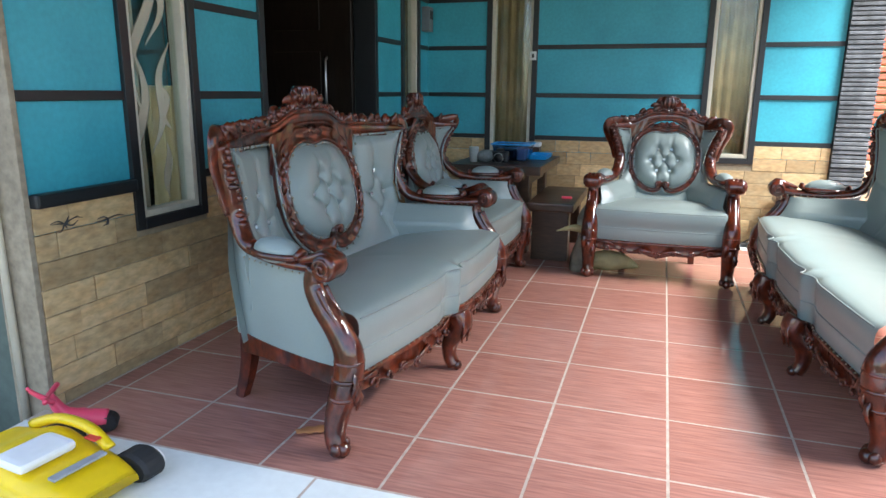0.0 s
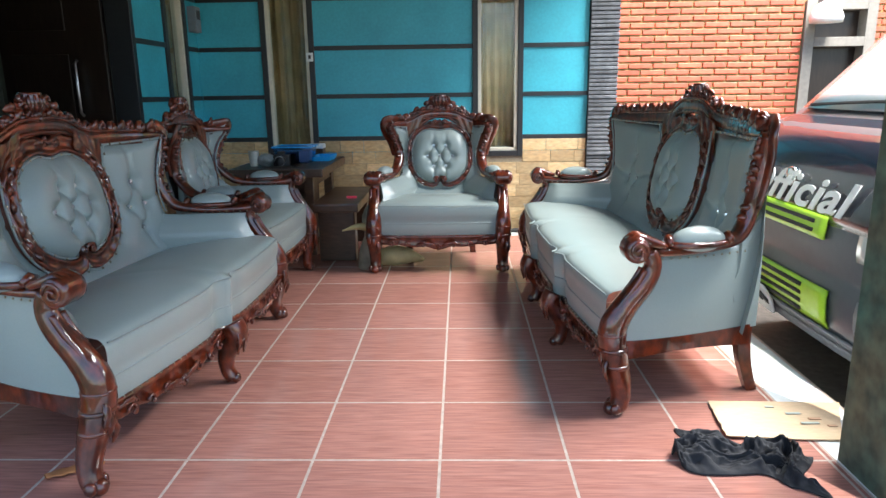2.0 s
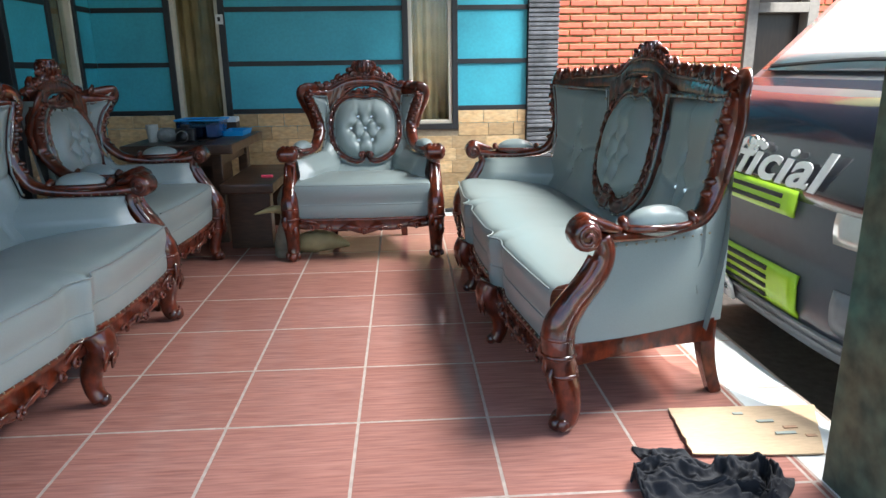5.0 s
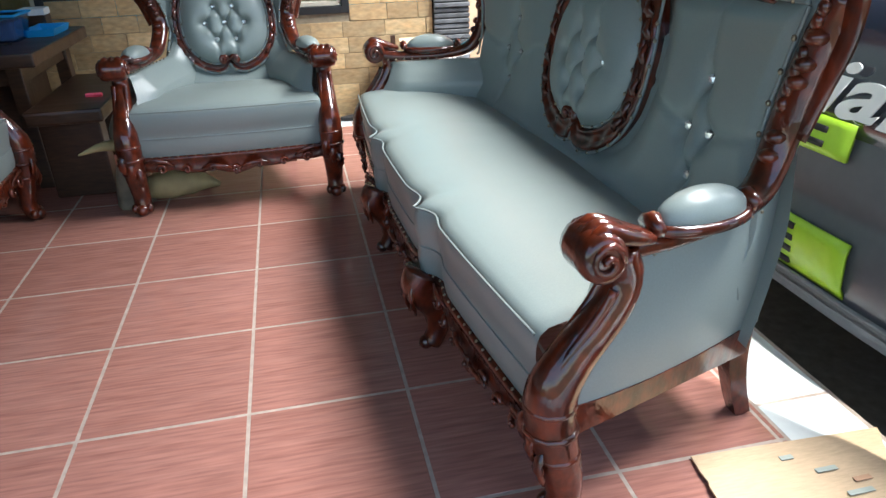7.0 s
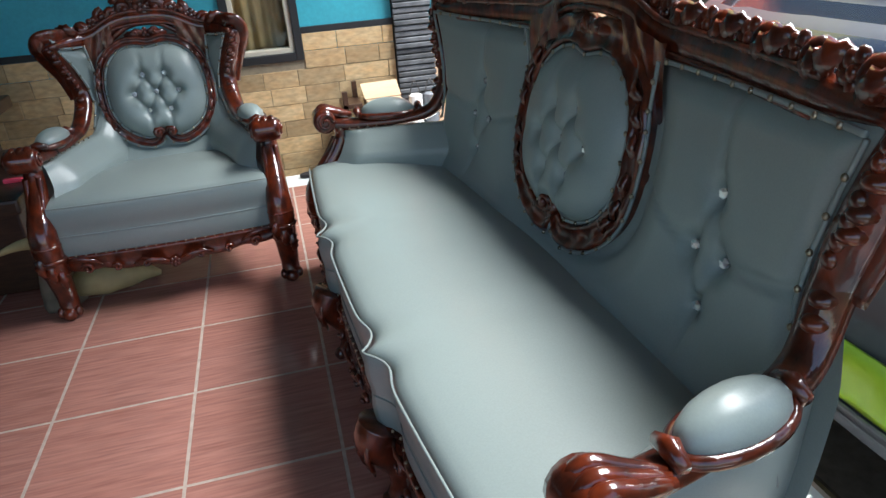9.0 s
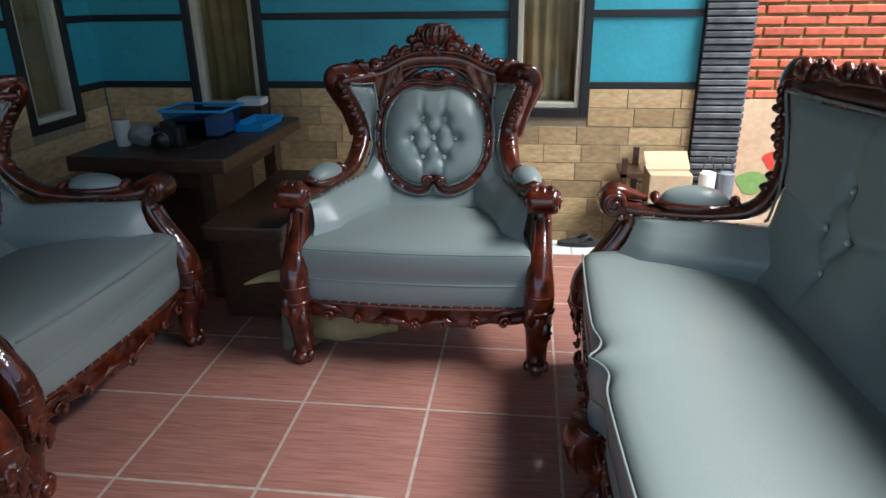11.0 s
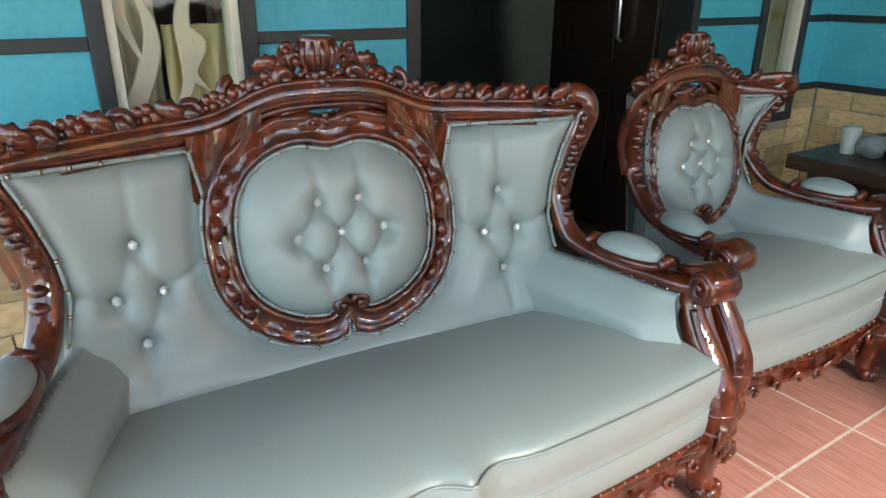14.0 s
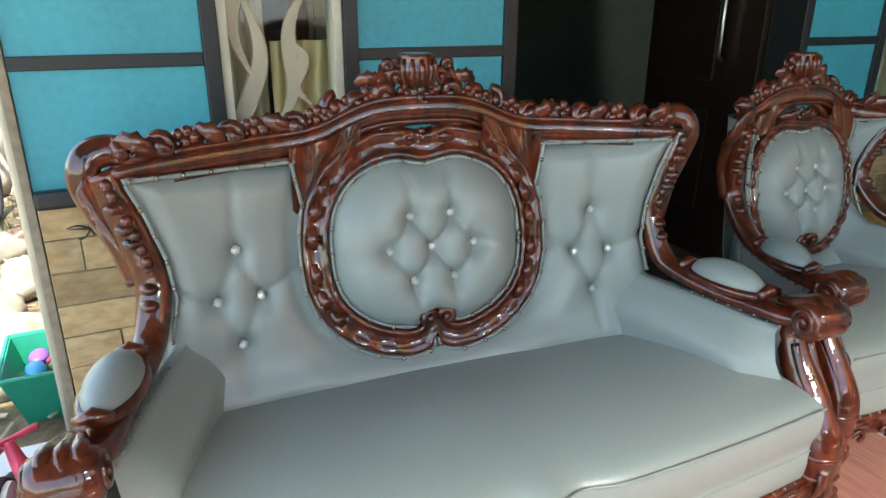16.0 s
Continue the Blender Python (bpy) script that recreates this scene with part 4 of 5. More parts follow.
bench = tagged(empty("bench"), "low dark wooden bench on thick slab legs beside the table", "bench")
boxes("plank", M_DARKWOOD, bench, (-0.53, 2.50, 0.345, -0.215, 3.36, 0.405), bevel=0.012)
boxes("slab_leg", M_DARKWOOD, bench, (-0.50, 2.56, 0, -0.25, 2.66, 0.345), bevel=0.008)
boxes("slab_leg", M_DARKWOOD, bench, (-0.50, 3.18, 0, -0.25, 3.28, 0.345), bevel=0.008)
tagged(boxes("lighter", M_PINK, None, (-0.33, 2.74, 0.405, -0.26, 2.765, 0.422), bevel=0.004), "small red plastic lighter lying on the bench", "lighter")

# things on the table
bm = bmesh.new()
sweep(bm, [(-1.0, 2.86, 0.626), (-1.0, 2.86, 0.632), (-1.0, 2.86, 0.73), (-1.0, 2.86, 0.733)], [0.026, 0.028, 0.037, 0.0385], 18)
cup = part("plastic_cup", bm, mat("milky_cup", (0.55, 0.57, 0.53), 0.3, vary=0.06, bump=0), None, smooth=True)
tagged(cup, "milky translucent plastic drinking cup on the table", "cup")

tub = tagged(empty("storage_tub"), "clear blue plastic tub with pinkish contents on the table", "tub")
def tub_shell(parent, x0, y0, z0, x1, y1, z1, t, material, flare=0.02):
    bm = bmesh.new()
    lo = [(x0 + flare, y0 + flare), (x1 - flare, y0 + flare), (x1 - flare, y1 - flare), (x0 + flare, y1 - flare)]
    hi = [(x0, y0), (x1, y0), (x1, y1), (x0, y1)]
    inn = [(x + (t if x == x0 else -t), y + (t if y == y0 else -t)) for x, y in hi]
    ilo = [(x + (t if x < (x0 + x1) / 2 else -t), y + (t if y < (y0 + y1) / 2 else -t)) for x, y in lo]
    rings = [[bm.verts.new((x, y, z)) for x, y in r] for r, z in ((lo, z0), (hi, z1), (inn, z1), (ilo, z0 + t))]
    for a, b in zip(rings, rings[1:]):
        for k in range(4):
            bm.faces.new((a[k], a[(k + 1) % 4], b[(k + 1) % 4], b[k]))
    bm.faces.new(rings[0][::-1])
    bm.faces.new(rings[3])
    return part("shell", bm, material, parent)
tub_shell(tub, -0.90, 3.00, 0.626, -0.62, 3.22, 0.745, 0.004, M_CLEARBLUE)
bm = bmesh.new()
sweep(bm, [(-0.905, 2.995, 0.746), (-0.615, 2.995, 0.746), (-0.615, 3.225, 0.746), (-0.905, 3.225, 0.746), (-0.905, 2.995, 0.746)], 0.006, 6)
part("rim", bm, M_BLUEPL, tub, "blue rim")
boxes("contents", mat("pale_pink_cloth", (0.55, 0.34, 0.36), 0.8), tub, (-0.72, 3.03, 0.632, -0.65, 3.19, 0.715), bevel=0.01)
boxes("contents", M_CAM, tub, (-0.87, 3.03, 0.632, -0.74, 3.19, 0.70), bevel=0.01)

cam_thing = tagged(empty("photo_camera"), "black photo camera with grey lens ring standing on the table", "camera")
boxes("body", M_CAM, cam_thing, (-0.86, 2.85, 0.626, -0.745, 2.91, 0.705), bevel=0.008)
boxes("viewfinder", M_CAM, cam_thing, (-0.83, 2.855, 0.705, -0.78, 2.90, 0.728), bevel=0.006)
bm = bmesh.new()
sweep(bm, [(-0.80, 2.85, 0.664), (-0.80, 2.81, 0.664), (-0.80, 2.775, 0.664)], [0.032, 0.034, 0.030], 18)
part("lens", bm, M_CAM, cam_thing, "", True)
bm = bmesh.new()
sweep(bm, [(-0.80, 2.80, 0.664), (-0.80, 2.792, 0.664)], [0.036, 0.036], 18)
part("lens_ring", bm, M_STEEL, cam_thing, "silver ring")
cable = bmesh.new()
sweep(cable, curve([(-0.74, 2.88, 0.633), (-0.70, 2.80, 0.631), (-0.66, 2.84, 0.631), (-0.68, 2.92, 0.631), (-0.64, 2.95, 0.631)], 6), 0.004, 6)
tagged(part("cable", cable, M_CAM, None, smooth=True), "thin black cable curled on the table", "cable")
bag = bmesh.new()
ball(bag, (0, 0, 0), 1, (0.07, 0.05, 0.045), 14, 10)
for v in bag.verts:
    v.co += v.normal * 0.012 * noise.noise(v.co * 30)
    v.co += Vector((-0.91, 2.87, 0.668))
tagged(part("plastic_bag", bag, mat("grey_plastic_film", (0.22, 0.24, 0.24), 0.3, vary=0.3, grain=40), None, smooth=True), "crumpled grey plastic bag on the table", "bag")
tray = tagged(empty("tray"), "shallow bright blue plastic tray on the table", "tray")
tub_shell(tray, -0.66, 3.16, 0.626, -0.51, 3.44, 0.660, 0.004, M_BLUEPL, 0.012).name = "tray_shell"
tin = tagged(empty("tissue_box"), "brown box with white top on the table", "box")
boxes("box_body", M_DARKWOOD, tin, (-0.74, 3.44, 0.626, -0.62, 3.54, 0.70), bevel=0.004)
boxes("white_top", M_WHITEPL, tin, (-0.742, 3.438, 0.70, -0.618, 3.542, 0.735), bevel=0.006)

# gnarled root beside the armchair
root_ob = tagged(empty("driftwood_root"), "pale gnarled driftwood root with a spike beside the armchair", "driftwood")
bm = bmesh.new()
sweep(bm, curve([(-0.13, 2.40, 0.0), (-0.14, 2.40, 0.10), (-0.11, 2.39, 0.22), (-0.13, 2.40, 0.34), (-0.09, 2.42, 0.46)], 6), lerp_list([0.085, 0.062, 0.055, 0.045, 0.014], 25), 10)
for v in bm.verts:
    v.co += v.co.normalized() * 0.02 * noise.noise(v.co * 14)
part("stem", bm, M_DRIFT, root_ob, "", True)
bm = bmesh.new()
sweep(bm, curve([(-0.12, 2.38, 0.27), (-0.2, 2.33, 0.285), (-0.29, 2.30, 0.265)], 6), lerp_list([0.03, 0.02, 0.004], 13), 8)
part("spike", bm, M_PALEWOOD, root_ob, "bleached spike", True)
bm = bmesh.new()
sweep(bm, curve([(-0.10, 2.40, 0.06), (0.02, 2.40, 0.075), (0.12, 2.42, 0.07), (0.22, 2.45, 0.035)], 6), lerp_list([0.05, 0.075, 0.06, 0.012], 19), 10, flat=0.9)
for v in bm.verts:
    v.co.z = max(0.0, v.co.z)
    v.co += v.co.normalized() * 0.008 * noise.noise(v.co * 22)
part("foot", bm, M_PALEWOOD, root_ob, "pale yellow root foot", True)

# green pillar
pil = tagged(boxes("pillar", M_GREENWALL, None, (1.63, -0.29, ZG, 1.93, 0.01, 3.05), bevel=0.006), "square pillar with weathered green paint", "pillar", kind="structure")

# rag, cardboard, leaf, sandal, scrap
bm = bmesh.new()
def rag(u, v):
    x, y = (u - 0.5) * 0.40, (v - 0.5) * 0.24
    p = Vector((x * 9, y * 9, 3.3))
    w = noise.noise(p) * 0.5 + noise.noise(p * 2.3) * 0.35 + noise.noise(p * 5.1) * 0.18
    rim = min(u, v, 1 - u, 1 - v)
    fold = abs(noise.noise(p * 1.6 + Vector((2, 4, 0)))) * 1.1 + abs(noise.noise(p * 3.4)) * 0.7 + abs(noise.noise(p * 7.0)) * 0.3
    z = 0.005 + max(0, 0.062 * min(1, rim * 8) * (0.95 - fold + w * 0.4))
    sx, sy = noise.noise(p * 0.8 + Vector((5, 0, 0))) * 0.09, noise.noise(p * 0.8 + Vector((0, 7, 0))) * 0.11
    q = Matrix.Rotation(-0.55, 3, "Z") @ Vector((x + sx, y + sy, z))
    return (1.345 + q.x, 0.0 + q.y, q.z)
grid_mesh(bm, rag, 150, 96)
r = part("rag", bm, M_RAG, None, smooth=True)
r.modifiers.new("thick", "SOLIDIFY").thickness = 0.003
tagged(r, "crumpled black cloth rag lying on the tiles", "rag")

card = tagged(empty("cardboard_sheet"), "flattened tan cardboard sheet with faded print on the floor", "cardboard")
bm = bmesh.new()
def sheet(u, v):
    a, b, c, d = Vector((1.37, 0.395, 0)), Vector((1.83, 0.37, 0)), Vector((1.70, 0.11, 0)), Vector((1.335, 0.13, 0))
    p = a * (1 - u) * (1 - v) + b * u * (1 - v) + c * u * v + d * (1 - u) * v
    p.z = 0.007 + 0.006 * noise.noise(p * 6) + 0.02 * max(0, 0.25 - u) * v
    p.x += 0.008 * noise.noise(Vector((u * 9, v * 9, 1)))
    return p
grid_mesh(bm, sheet, 24, 18)
sh = part("sheet", bm, M_CARD, card)
sh.modifiers.new("thick", "SOLIDIFY").thickness = 0.004
for i, (x, y, w) in enumerate(((1.60, 0.28, 0.05), (1.66, 0.24, 0.04), (1.62, 0.21, 0.06), (1.70, 0.19, 0.03), (1.55, 0.33, 0.03))):
    boxes("print_mark", (M_PRINT, M_PRINT2, M_PRINT, M_PRINT2, M_PRINT)[i], card, (x, y, 0.0125, x + w, y + 0.012, 0.0145))

bm = bmesh.new()
leaf(bm, (0, 0), (0.16, 0.0), 0.03, 0, 0.1, 0.01)
for v in bm.verts:
    v.co = Vector((v.co.x, v.co.z, 0.012 + v.co.y * 0.35))
dl = part("dry_leaf", bm, M_LEAFDRY, None, smooth=True)
dl.matrix_world = pose(-0.785, -0.115, 0.0, 0, 0, 28)
tagged(dl, "curled dry brown leaf on the tiles", "leaf")

def sandal(m, label):
    e = tagged(empty("sandal", m), label, "sandal")
    bm = bmesh.new()
    vs = []
    n = 20
    lo, hi = [], []
    for k in range(n):
        a = 2 * math.pi * k / n
        x, y = 0.12 * math.cos(a), (0.042 + 0.008 * math.cos(a)) * math.sin(a)
        lo.append(bm.verts.new((x, y, 0.0)))
        hi.append(bm.verts.new((x, y, 0.02)))
    bm.faces.new(lo[::-1])
    bm.faces.new(hi)
    for k in range(n):
        bm.faces.new((lo[k], lo[(k + 1) % n], hi[(k + 1) % n], hi[k]))
    part("sole", bm, M_RUBBER, e)
    bm = bmesh.new()
    sweep(bm, curve([(-0.01, 0.042, 0.018), (0.03, 0.02, 0.045), (0.06, 0.0, 0.022)], 5), 0.007, 6)
    sweep(bm, curve([(-0.01, -0.042, 0.018), (0.03, -0.02, 0.045), (0.06, 0.0, 0.022)], 5), 0.007, 6)
    part("strap", bm, M_RUBBER, e, "", True)
sandal(pose(0.97, 3.50, 0.004, 0, 0, 8), "worn dark rubber sandal on the white border tiles")

bm = bmesh.new()
def wrap(u, v):
    a = u * 2 * math.pi
    r = 0.05 * (1 - v * 0.85) * (1 + 0.4 * noise.noise(Vector((math.cos(a) * 2, math.sin(a) * 2, v * 4))))
    return (1.66 + r * math.cos(a) + 0.03 * v, -0.325 + r * math.sin(a), 0.004 + 0.11 * v)
grid_mesh(bm, wrap, 24, 10, True)
tagged(part("snack_wrapper", bm, mat("pink_foil", (0.6, 0.2, 0.3), 0.3, vary=0.4, grain=50), None, smooth=True), "crumpled pink foil wrapper at the pillar's foot", "wrapper")

# van with its nose towards the porch
van = tagged(empty("van"), "dark grey van with lime-green grilles and white lettering", "van")
VX, VC = 1.90, 0.96
def van_body():
    prof = [(0.06, 0.11), (0.0, 0.16), (-0.01, 0.34), (0.02, 0.40), (0.0, 0.55), (0.02, 0.70), (0.07, 0.86), (0.15, 0.955), (0.24, 0.99), (0.80, 1.56), (0.95, 1.63), (2.6, 1.65), (2.72, 1.58), (2.75, 0.2), (0.06, 0.17)]
    bm = bmesh.new()
    rows = []
    ys = [-0.79, -0.765, -0.70, -0.5, -0.25, 0, 0.25, 0.5, 0.70, 0.765, 0.79]
    for y in ys:
        f = abs(y) / 0.79
        rows.append([bm.verts.new((VX + x + (0.10 * f ** 5 if x < 0.9 else -0.03 * f ** 5), VC + y * (1 - 0.13 * max(0, (z - 0.95) / 0.7)), z - (0.05 * f ** 6 if z > 1.5 else 0))) for x, z in prof[:-1]])
    n = len(prof) - 1
    for a, b in zip(rows, rows[1:]):
        for k in range(n):
            bm.faces.new((a[k], b[k], b[(k + 1) % n], a[(k + 1) % n]))
    bm.faces.new(rows[0])
    bm.faces.new(rows[-1][::-1])
    bmesh.ops.recalc_face_normals(bm, faces=bm.faces)
    return bm
body = part("body", van_body(), M_VAN, van, "dark grey metallic body", True)
body.modifiers.new("bev", "BEVEL").width = 0.012
def curved_panel(name, y0, y1, z0, z1, off, material, nu=14, nv=6, parent=van, label="", slant=0.0):
    """A panel that lies on the van's nose."""
    prof_z = [0.17, 0.22, 0.34, 0.40, 0.55, 0.70, 0.86, 0.955, 0.99, 1.56]
    prof_x = [0.06, 0.0, -0.01, 0.02, 0.0, 0.02, 0.07, 0.15, 0.24, 0.80]
    bm = bmesh.new()
    def f(u, v):
        z = z0 + (z1 - z0) * v
        y = y0 + (y1 - y0) * u + slant * (v - 0.5)
        k = abs(y - VC) / 0.79
        return (VX + float(np.interp(z, prof_z, prof_x)) + 0.10 * k ** 5 - off, VC + (y - VC) * (1 - 0.13 * max(0, (z - 0.95) / 0.7)), z)
    grid_mesh(bm, f, nu, nv)
    ob = part(name, bm, material, parent, label, True)
    ob.modifiers.new("thick", "SOLIDIFY").thickness = 0.01
    return ob
curved_panel("bonnet_band", VC - 0.66, VC + 0.66, 0.60, 0.985, 0.004, M_VANNAVY, 16, 6, label="glossy navy band under the windscreen")
curved_panel("windscreen", VC - 0.62, VC + 0.62, 1.02, 1.53, 0.006, M_SCREEN, 16, 8, label="sloping windscreen with a pale sky reflection in its colour")
g = curved_panel("upper_grille", 0.70, 1.34, 0.540, 0.630, 0.010, M_LIME, label="lime-green upper grille")
for i in range(2):
    curved_panel("grille_slot", 0.78, 1.28, 0.556 + i * 0.036, 0.572 + i * 0.036, 0.014, M_RUBBER, 10, 2, g)
g = curved_panel("lower_grille", 0.62, 1.36, 0.205, 0.355, 0.012, M_LIME, 16, 6, label="lime-green slatted lower grille")
for i in range(4):
    curved_panel("grille_slot", 0.80, 1.24, 0.222 + i * 0.034, 0.238 + i * 0.034, 0.016, M_RUBBER, 10, 2, g)
curved_panel("bumper", VC - 0.74, VC + 0.74, 0.12, 0.20, 0.035, M_PLASTIC, 18, 4, label="grey plastic bumper")
for s in (-1, 1):
    h = curved_panel("headlight", VC + s * 0.46, VC + s * 0.70, 0.50, 0.66, 0.010, M_LAMPGLASS, 8, 6, label="clear headlight")
    curved_panel("fog_panel", VC + s * 0.50, VC + s * 0.72, 0.21, 0.36, 0.010, M_PLASTIC, 8, 4)
plate = curved_panel("number_plate", 1.06, 1.40, 0.12, 0.25, 0.055, M_LETTER, 4, 3, label="white number plate")
for i in range(5):
    curved_panel("plate_bar", 1.09 + i * 0.06, 1.12 + i * 0.06, 0.15, 0.22, 0.060, M_SOOT, 3, 2, plate)
bm = bmesh.new()
sweep(bm, [(VX + 0.025, 1.06, 0.745), (VX + 0.008, 1.06, 0.747), (VX + 0.002, 1.06, 0.747)], [0.042, 0.042, 0.034], 20)
part("badge", bm, M_CHROME, van, "round chrome badge", True)
tx = bpy.data.curves.new("lettering", "FONT")
tx.body, tx.size, tx.extrude, tx.shear, tx.space_character = "Official", 0.19, 0.002, 0.35, 1.06
tx.offset = 0.004
tob = new("lettering", tx)
bpy.context.view_layer.update()
me = bpy.data.meshes.new_from_object(tob)
bpy.data.objects.remove(tob)
w = max(v.co.x for v in me.vertices)
for v in me.vertices:
    v.co = Vector((v.co.x / w * 0.93, v.co.y, v.co.z))
me.materials.clear()
me.materials.append(M_LETTER)
let = new("lettering", me)
let.parent = van
let.matrix_world = Matrix(((0, 0.17, -1, VX - 0.014), (-1, 0, 0, 1.46), (0, 0.985, 0.17, 0.645), (0, 0, 0, 1)))
let["label"] = "bold white slanted lettering"
for x in (0.55, 2.25):
    for s in (-1, 1):
        bm = bmesh.new()
        cy = VC + s * 0.70
        sweep(bm, [(VX + x, cy - 0.09, ZG + 0.285), (VX + x, cy - 0.07, ZG + 0.285), (VX + x, cy + 0.07, ZG + 0.285), (VX + x, cy + 0.09, ZG + 0.285)], [0.25, 0.275, 0.275, 0.25], 28)
        wh = part("wheel", bm, M_RUBBER, van, "black tyre")
        bm = bmesh.new()
        sweep(bm, [(VX + x, cy + s * 0.085, ZG + 0.285), (VX + x, cy + s * 0.096, ZG + 0.285)], [0.17, 0.15], 24)
        part("rim", bm, M_STEEL, wh)
bm = bmesh.new()
sweep(bm, curve([(VX + 0.27, VC - 0.5, 1.045), (VX + 0.29, VC - 0.1, 1.06), (VX + 0.27, VC + 0.5, 1.04)], 5), 0.009, 6)
part("wiper", bm, M_RUBBER, van)
bm = bmesh.new()
sweep(bm, [(VX + 0.55, VC - 0.78, 1.05), (VX + 0.5, VC - 0.9, 1.08)], 0.014, 8)
ball(bm, (VX + 0.48, VC - 0.95, 1.12), 1, (0.04, 0.08, 0.11), 12, 8)
part("mirror", bm, M_VAN, van, "", True)

# ride-on toy car, pink toy, basket and yard
toy = tagged(empty("toy_car", pose(-1.30, -0.61, 0, 0, 0, -8) @ Matrix.Diagonal((1.12, 1.25, 0.72, 1))), "yellow plastic toy car with black wheels and one bent wheel", "toy car")
bm = bmesh.new()
def toy_body(u, v):
    a = v * math.pi
    x = (u - 0.5) * 0.44
    h = 0.145 + 0.05 * math.exp(-((u - 0.36) / 0.16) ** 2) - 0.075 * max(0, u - 0.68) * 2
    w = 0.105 * (1 - 0.25 * abs(2 * u - 1) ** 3)
    return (x, -w * math.copysign(abs(math.cos(a)) ** 0.5, math.cos(a)), 0.055 + (h - 0.055) * math.sin(a) ** 0.55)
rows = grid_mesh(bm, toy_body, 26, 14)
for e in (0, -1):
    bm.faces.new([r[e] for r in rows] if e else [r[e] for r in rows][::-1])
bm.faces.new([*rows[0], *rows[-1][::-1]])
part("body", bm, M_YELLOW, toy, "", True)
bm = bmesh.new()
sweep(bm, curve([(-0.18, 0.075, 0.15), (-0.08, 0.085, 0.205), (0.04, 0.085, 0.205), (0.12, 0.08, 0.15)], 6), [(0.022, 0.014)] * 19, 8)
part("roll_bar", bm, M_YELLOW, toy, "", True)
boxes("seat", M_WHITEPL, toy, (-0.05, -0.095, 0.16, 0.06, 0.04, 0.202), bevel=0.016)
boxes("stripe", mat("grey_decal", (0.3, 0.32, 0.34), 0.4), toy, (0.115, -0.07, 0.148, 0.14, 0.06, 0.160), bevel=0.003)
boxes("sticker", M_RED, toy, (0.06, 0.055, 0.190, 0.10, 0.075, 0.198), bevel=0.002)
for x in (-0.15, 0.16):
    for s in (-1, 1):
        bm = bmesh.new()
        sweep(bm, [(x, s * 0.095, 0.056), (x, s * 0.105, 0.056), (x, s * 0.148, 0.056), (x, s * 0.155, 0.056)], [0.056, 0.064, 0.064, 0.058], 20)
        bent = Matrix.Translation((x, s * 0.125, 0.056)) @ Matrix.Rotation(-1.15, 4, "X") @ Matrix.Translation((-x, -s * 0.125, -0.056)) if x > 0 and s < 0 else Matrix()
        bmesh.ops.transform(bm, matrix=bent, verts=bm.verts)
        wh = part("wheel", bm, M_RUBBER, toy, "black treaded wheel")
        bm = bmesh.new()
        sweep(bm, [(x, s * 0.150, 0.056), (x, s * 0.166, 0.056)], [0.050, 0.046], 18)
        bmesh.ops.transform(bm, matrix=bent, verts=bm.verts)
        part("hub", bm, M_WHITEPL, wh, "white hub cap")
pink = tagged(empty("toy_scooter", pose(-1.47, -0.33, 0, 0, 0, 215) @ Matrix.Diagonal((0.66, 0.66, 0.6, 1))), "pink plastic toy scooter beside the toy car", "toy")
bm = bmesh.new()
sweep(bm, curve([(-0.12, 0, 0.07), (0.0, 0, 0.09), (0.08, 0, 0.14), (0.13, 0, 0.24)], 6), lerp_list([0.05, 0.055, 0.035, 0.022], 19), 10)
part("body", bm, M_PINK, pink, "", True)
bm = bmesh.new()
sweep(bm, curve([(0.12, -0.12, 0.25), (0.135, 0, 0.24), (0.12, 0.12, 0.26)], 6), 0.014, 8)
part("handlebar", bm, M_PINK, pink, "", True)
bm = bmesh.new()
sweep(bm, curve([(0.10, 0.05, 0.22), (0.17, 0.07, 0.29), (0.20, 0.08, 0.335)], 5), lerp_list([0.016, 0.013, 0.008], 11), 8)
part("windshield_stalk", bm, M_PINK, pink, "", True)
for x in (-0.12, 0.1):
    bm = bmesh.new()
    sweep(bm, [(x, -0.045, 0.05), (x, -0.03, 0.05), (x, 0.03, 0.05), (x, 0.045, 0.05)], [0.042, 0.05, 0.05, 0.042], 18)
    part("wheel", bm, M_RUBBER, pink)

basket = tagged(empty("basket"), "green plastic basket with odd toys standing on the earth", "basket")
tub_shell(basket, -2.46, -0.48, ZG, -2.10, -0.23, 0.04, 0.006, M_TEAL, 0.05).name = "basket_shell"
bm = bmesh.new()
sweep(bm, [(-2.465, -0.485, 0.038), (-2.095, -0.485, 0.038), (-2.095, -0.225, 0.038), (-2.465, -0.225, 0.038), (-2.465, -0.485, 0.038)], 0.010, 6)
part("rim", bm, M_TEAL, basket)
for i, (x, y, material) in enumerate(((-2.34, -0.38, M_PURPLE), (-2.22, -0.29, M_LEAFG), (-2.28, -0.30, M_PINK), (-2.20, -0.38, M_BLUEPL))):
    bm = bmesh.new()
    ball(bm, (0, 0, 0), 1, (0.06, 0.035, 0.02), 12, 8)
    bmesh.ops.rotate(bm, verts=bm.verts, matrix=Matrix.Rotation(i * 1.1, 3, "Z"))
    bmesh.ops.translate(bm, verts=bm.verts, vec=(x, y, -0.005 + 0.006 * i))
    t = tagged(part("toy", bm, material, None, smooth=True), "small %s plastic toy lying in the basket" % ("purple", "green", "pink", "blue")[i], "toy")
    bx = boxes("filling", M_SOOT, basket, (-2.38, -0.42, ZG + 0.02, -2.17, -0.29, -0.02), bevel=0.02) if i == 0 else None

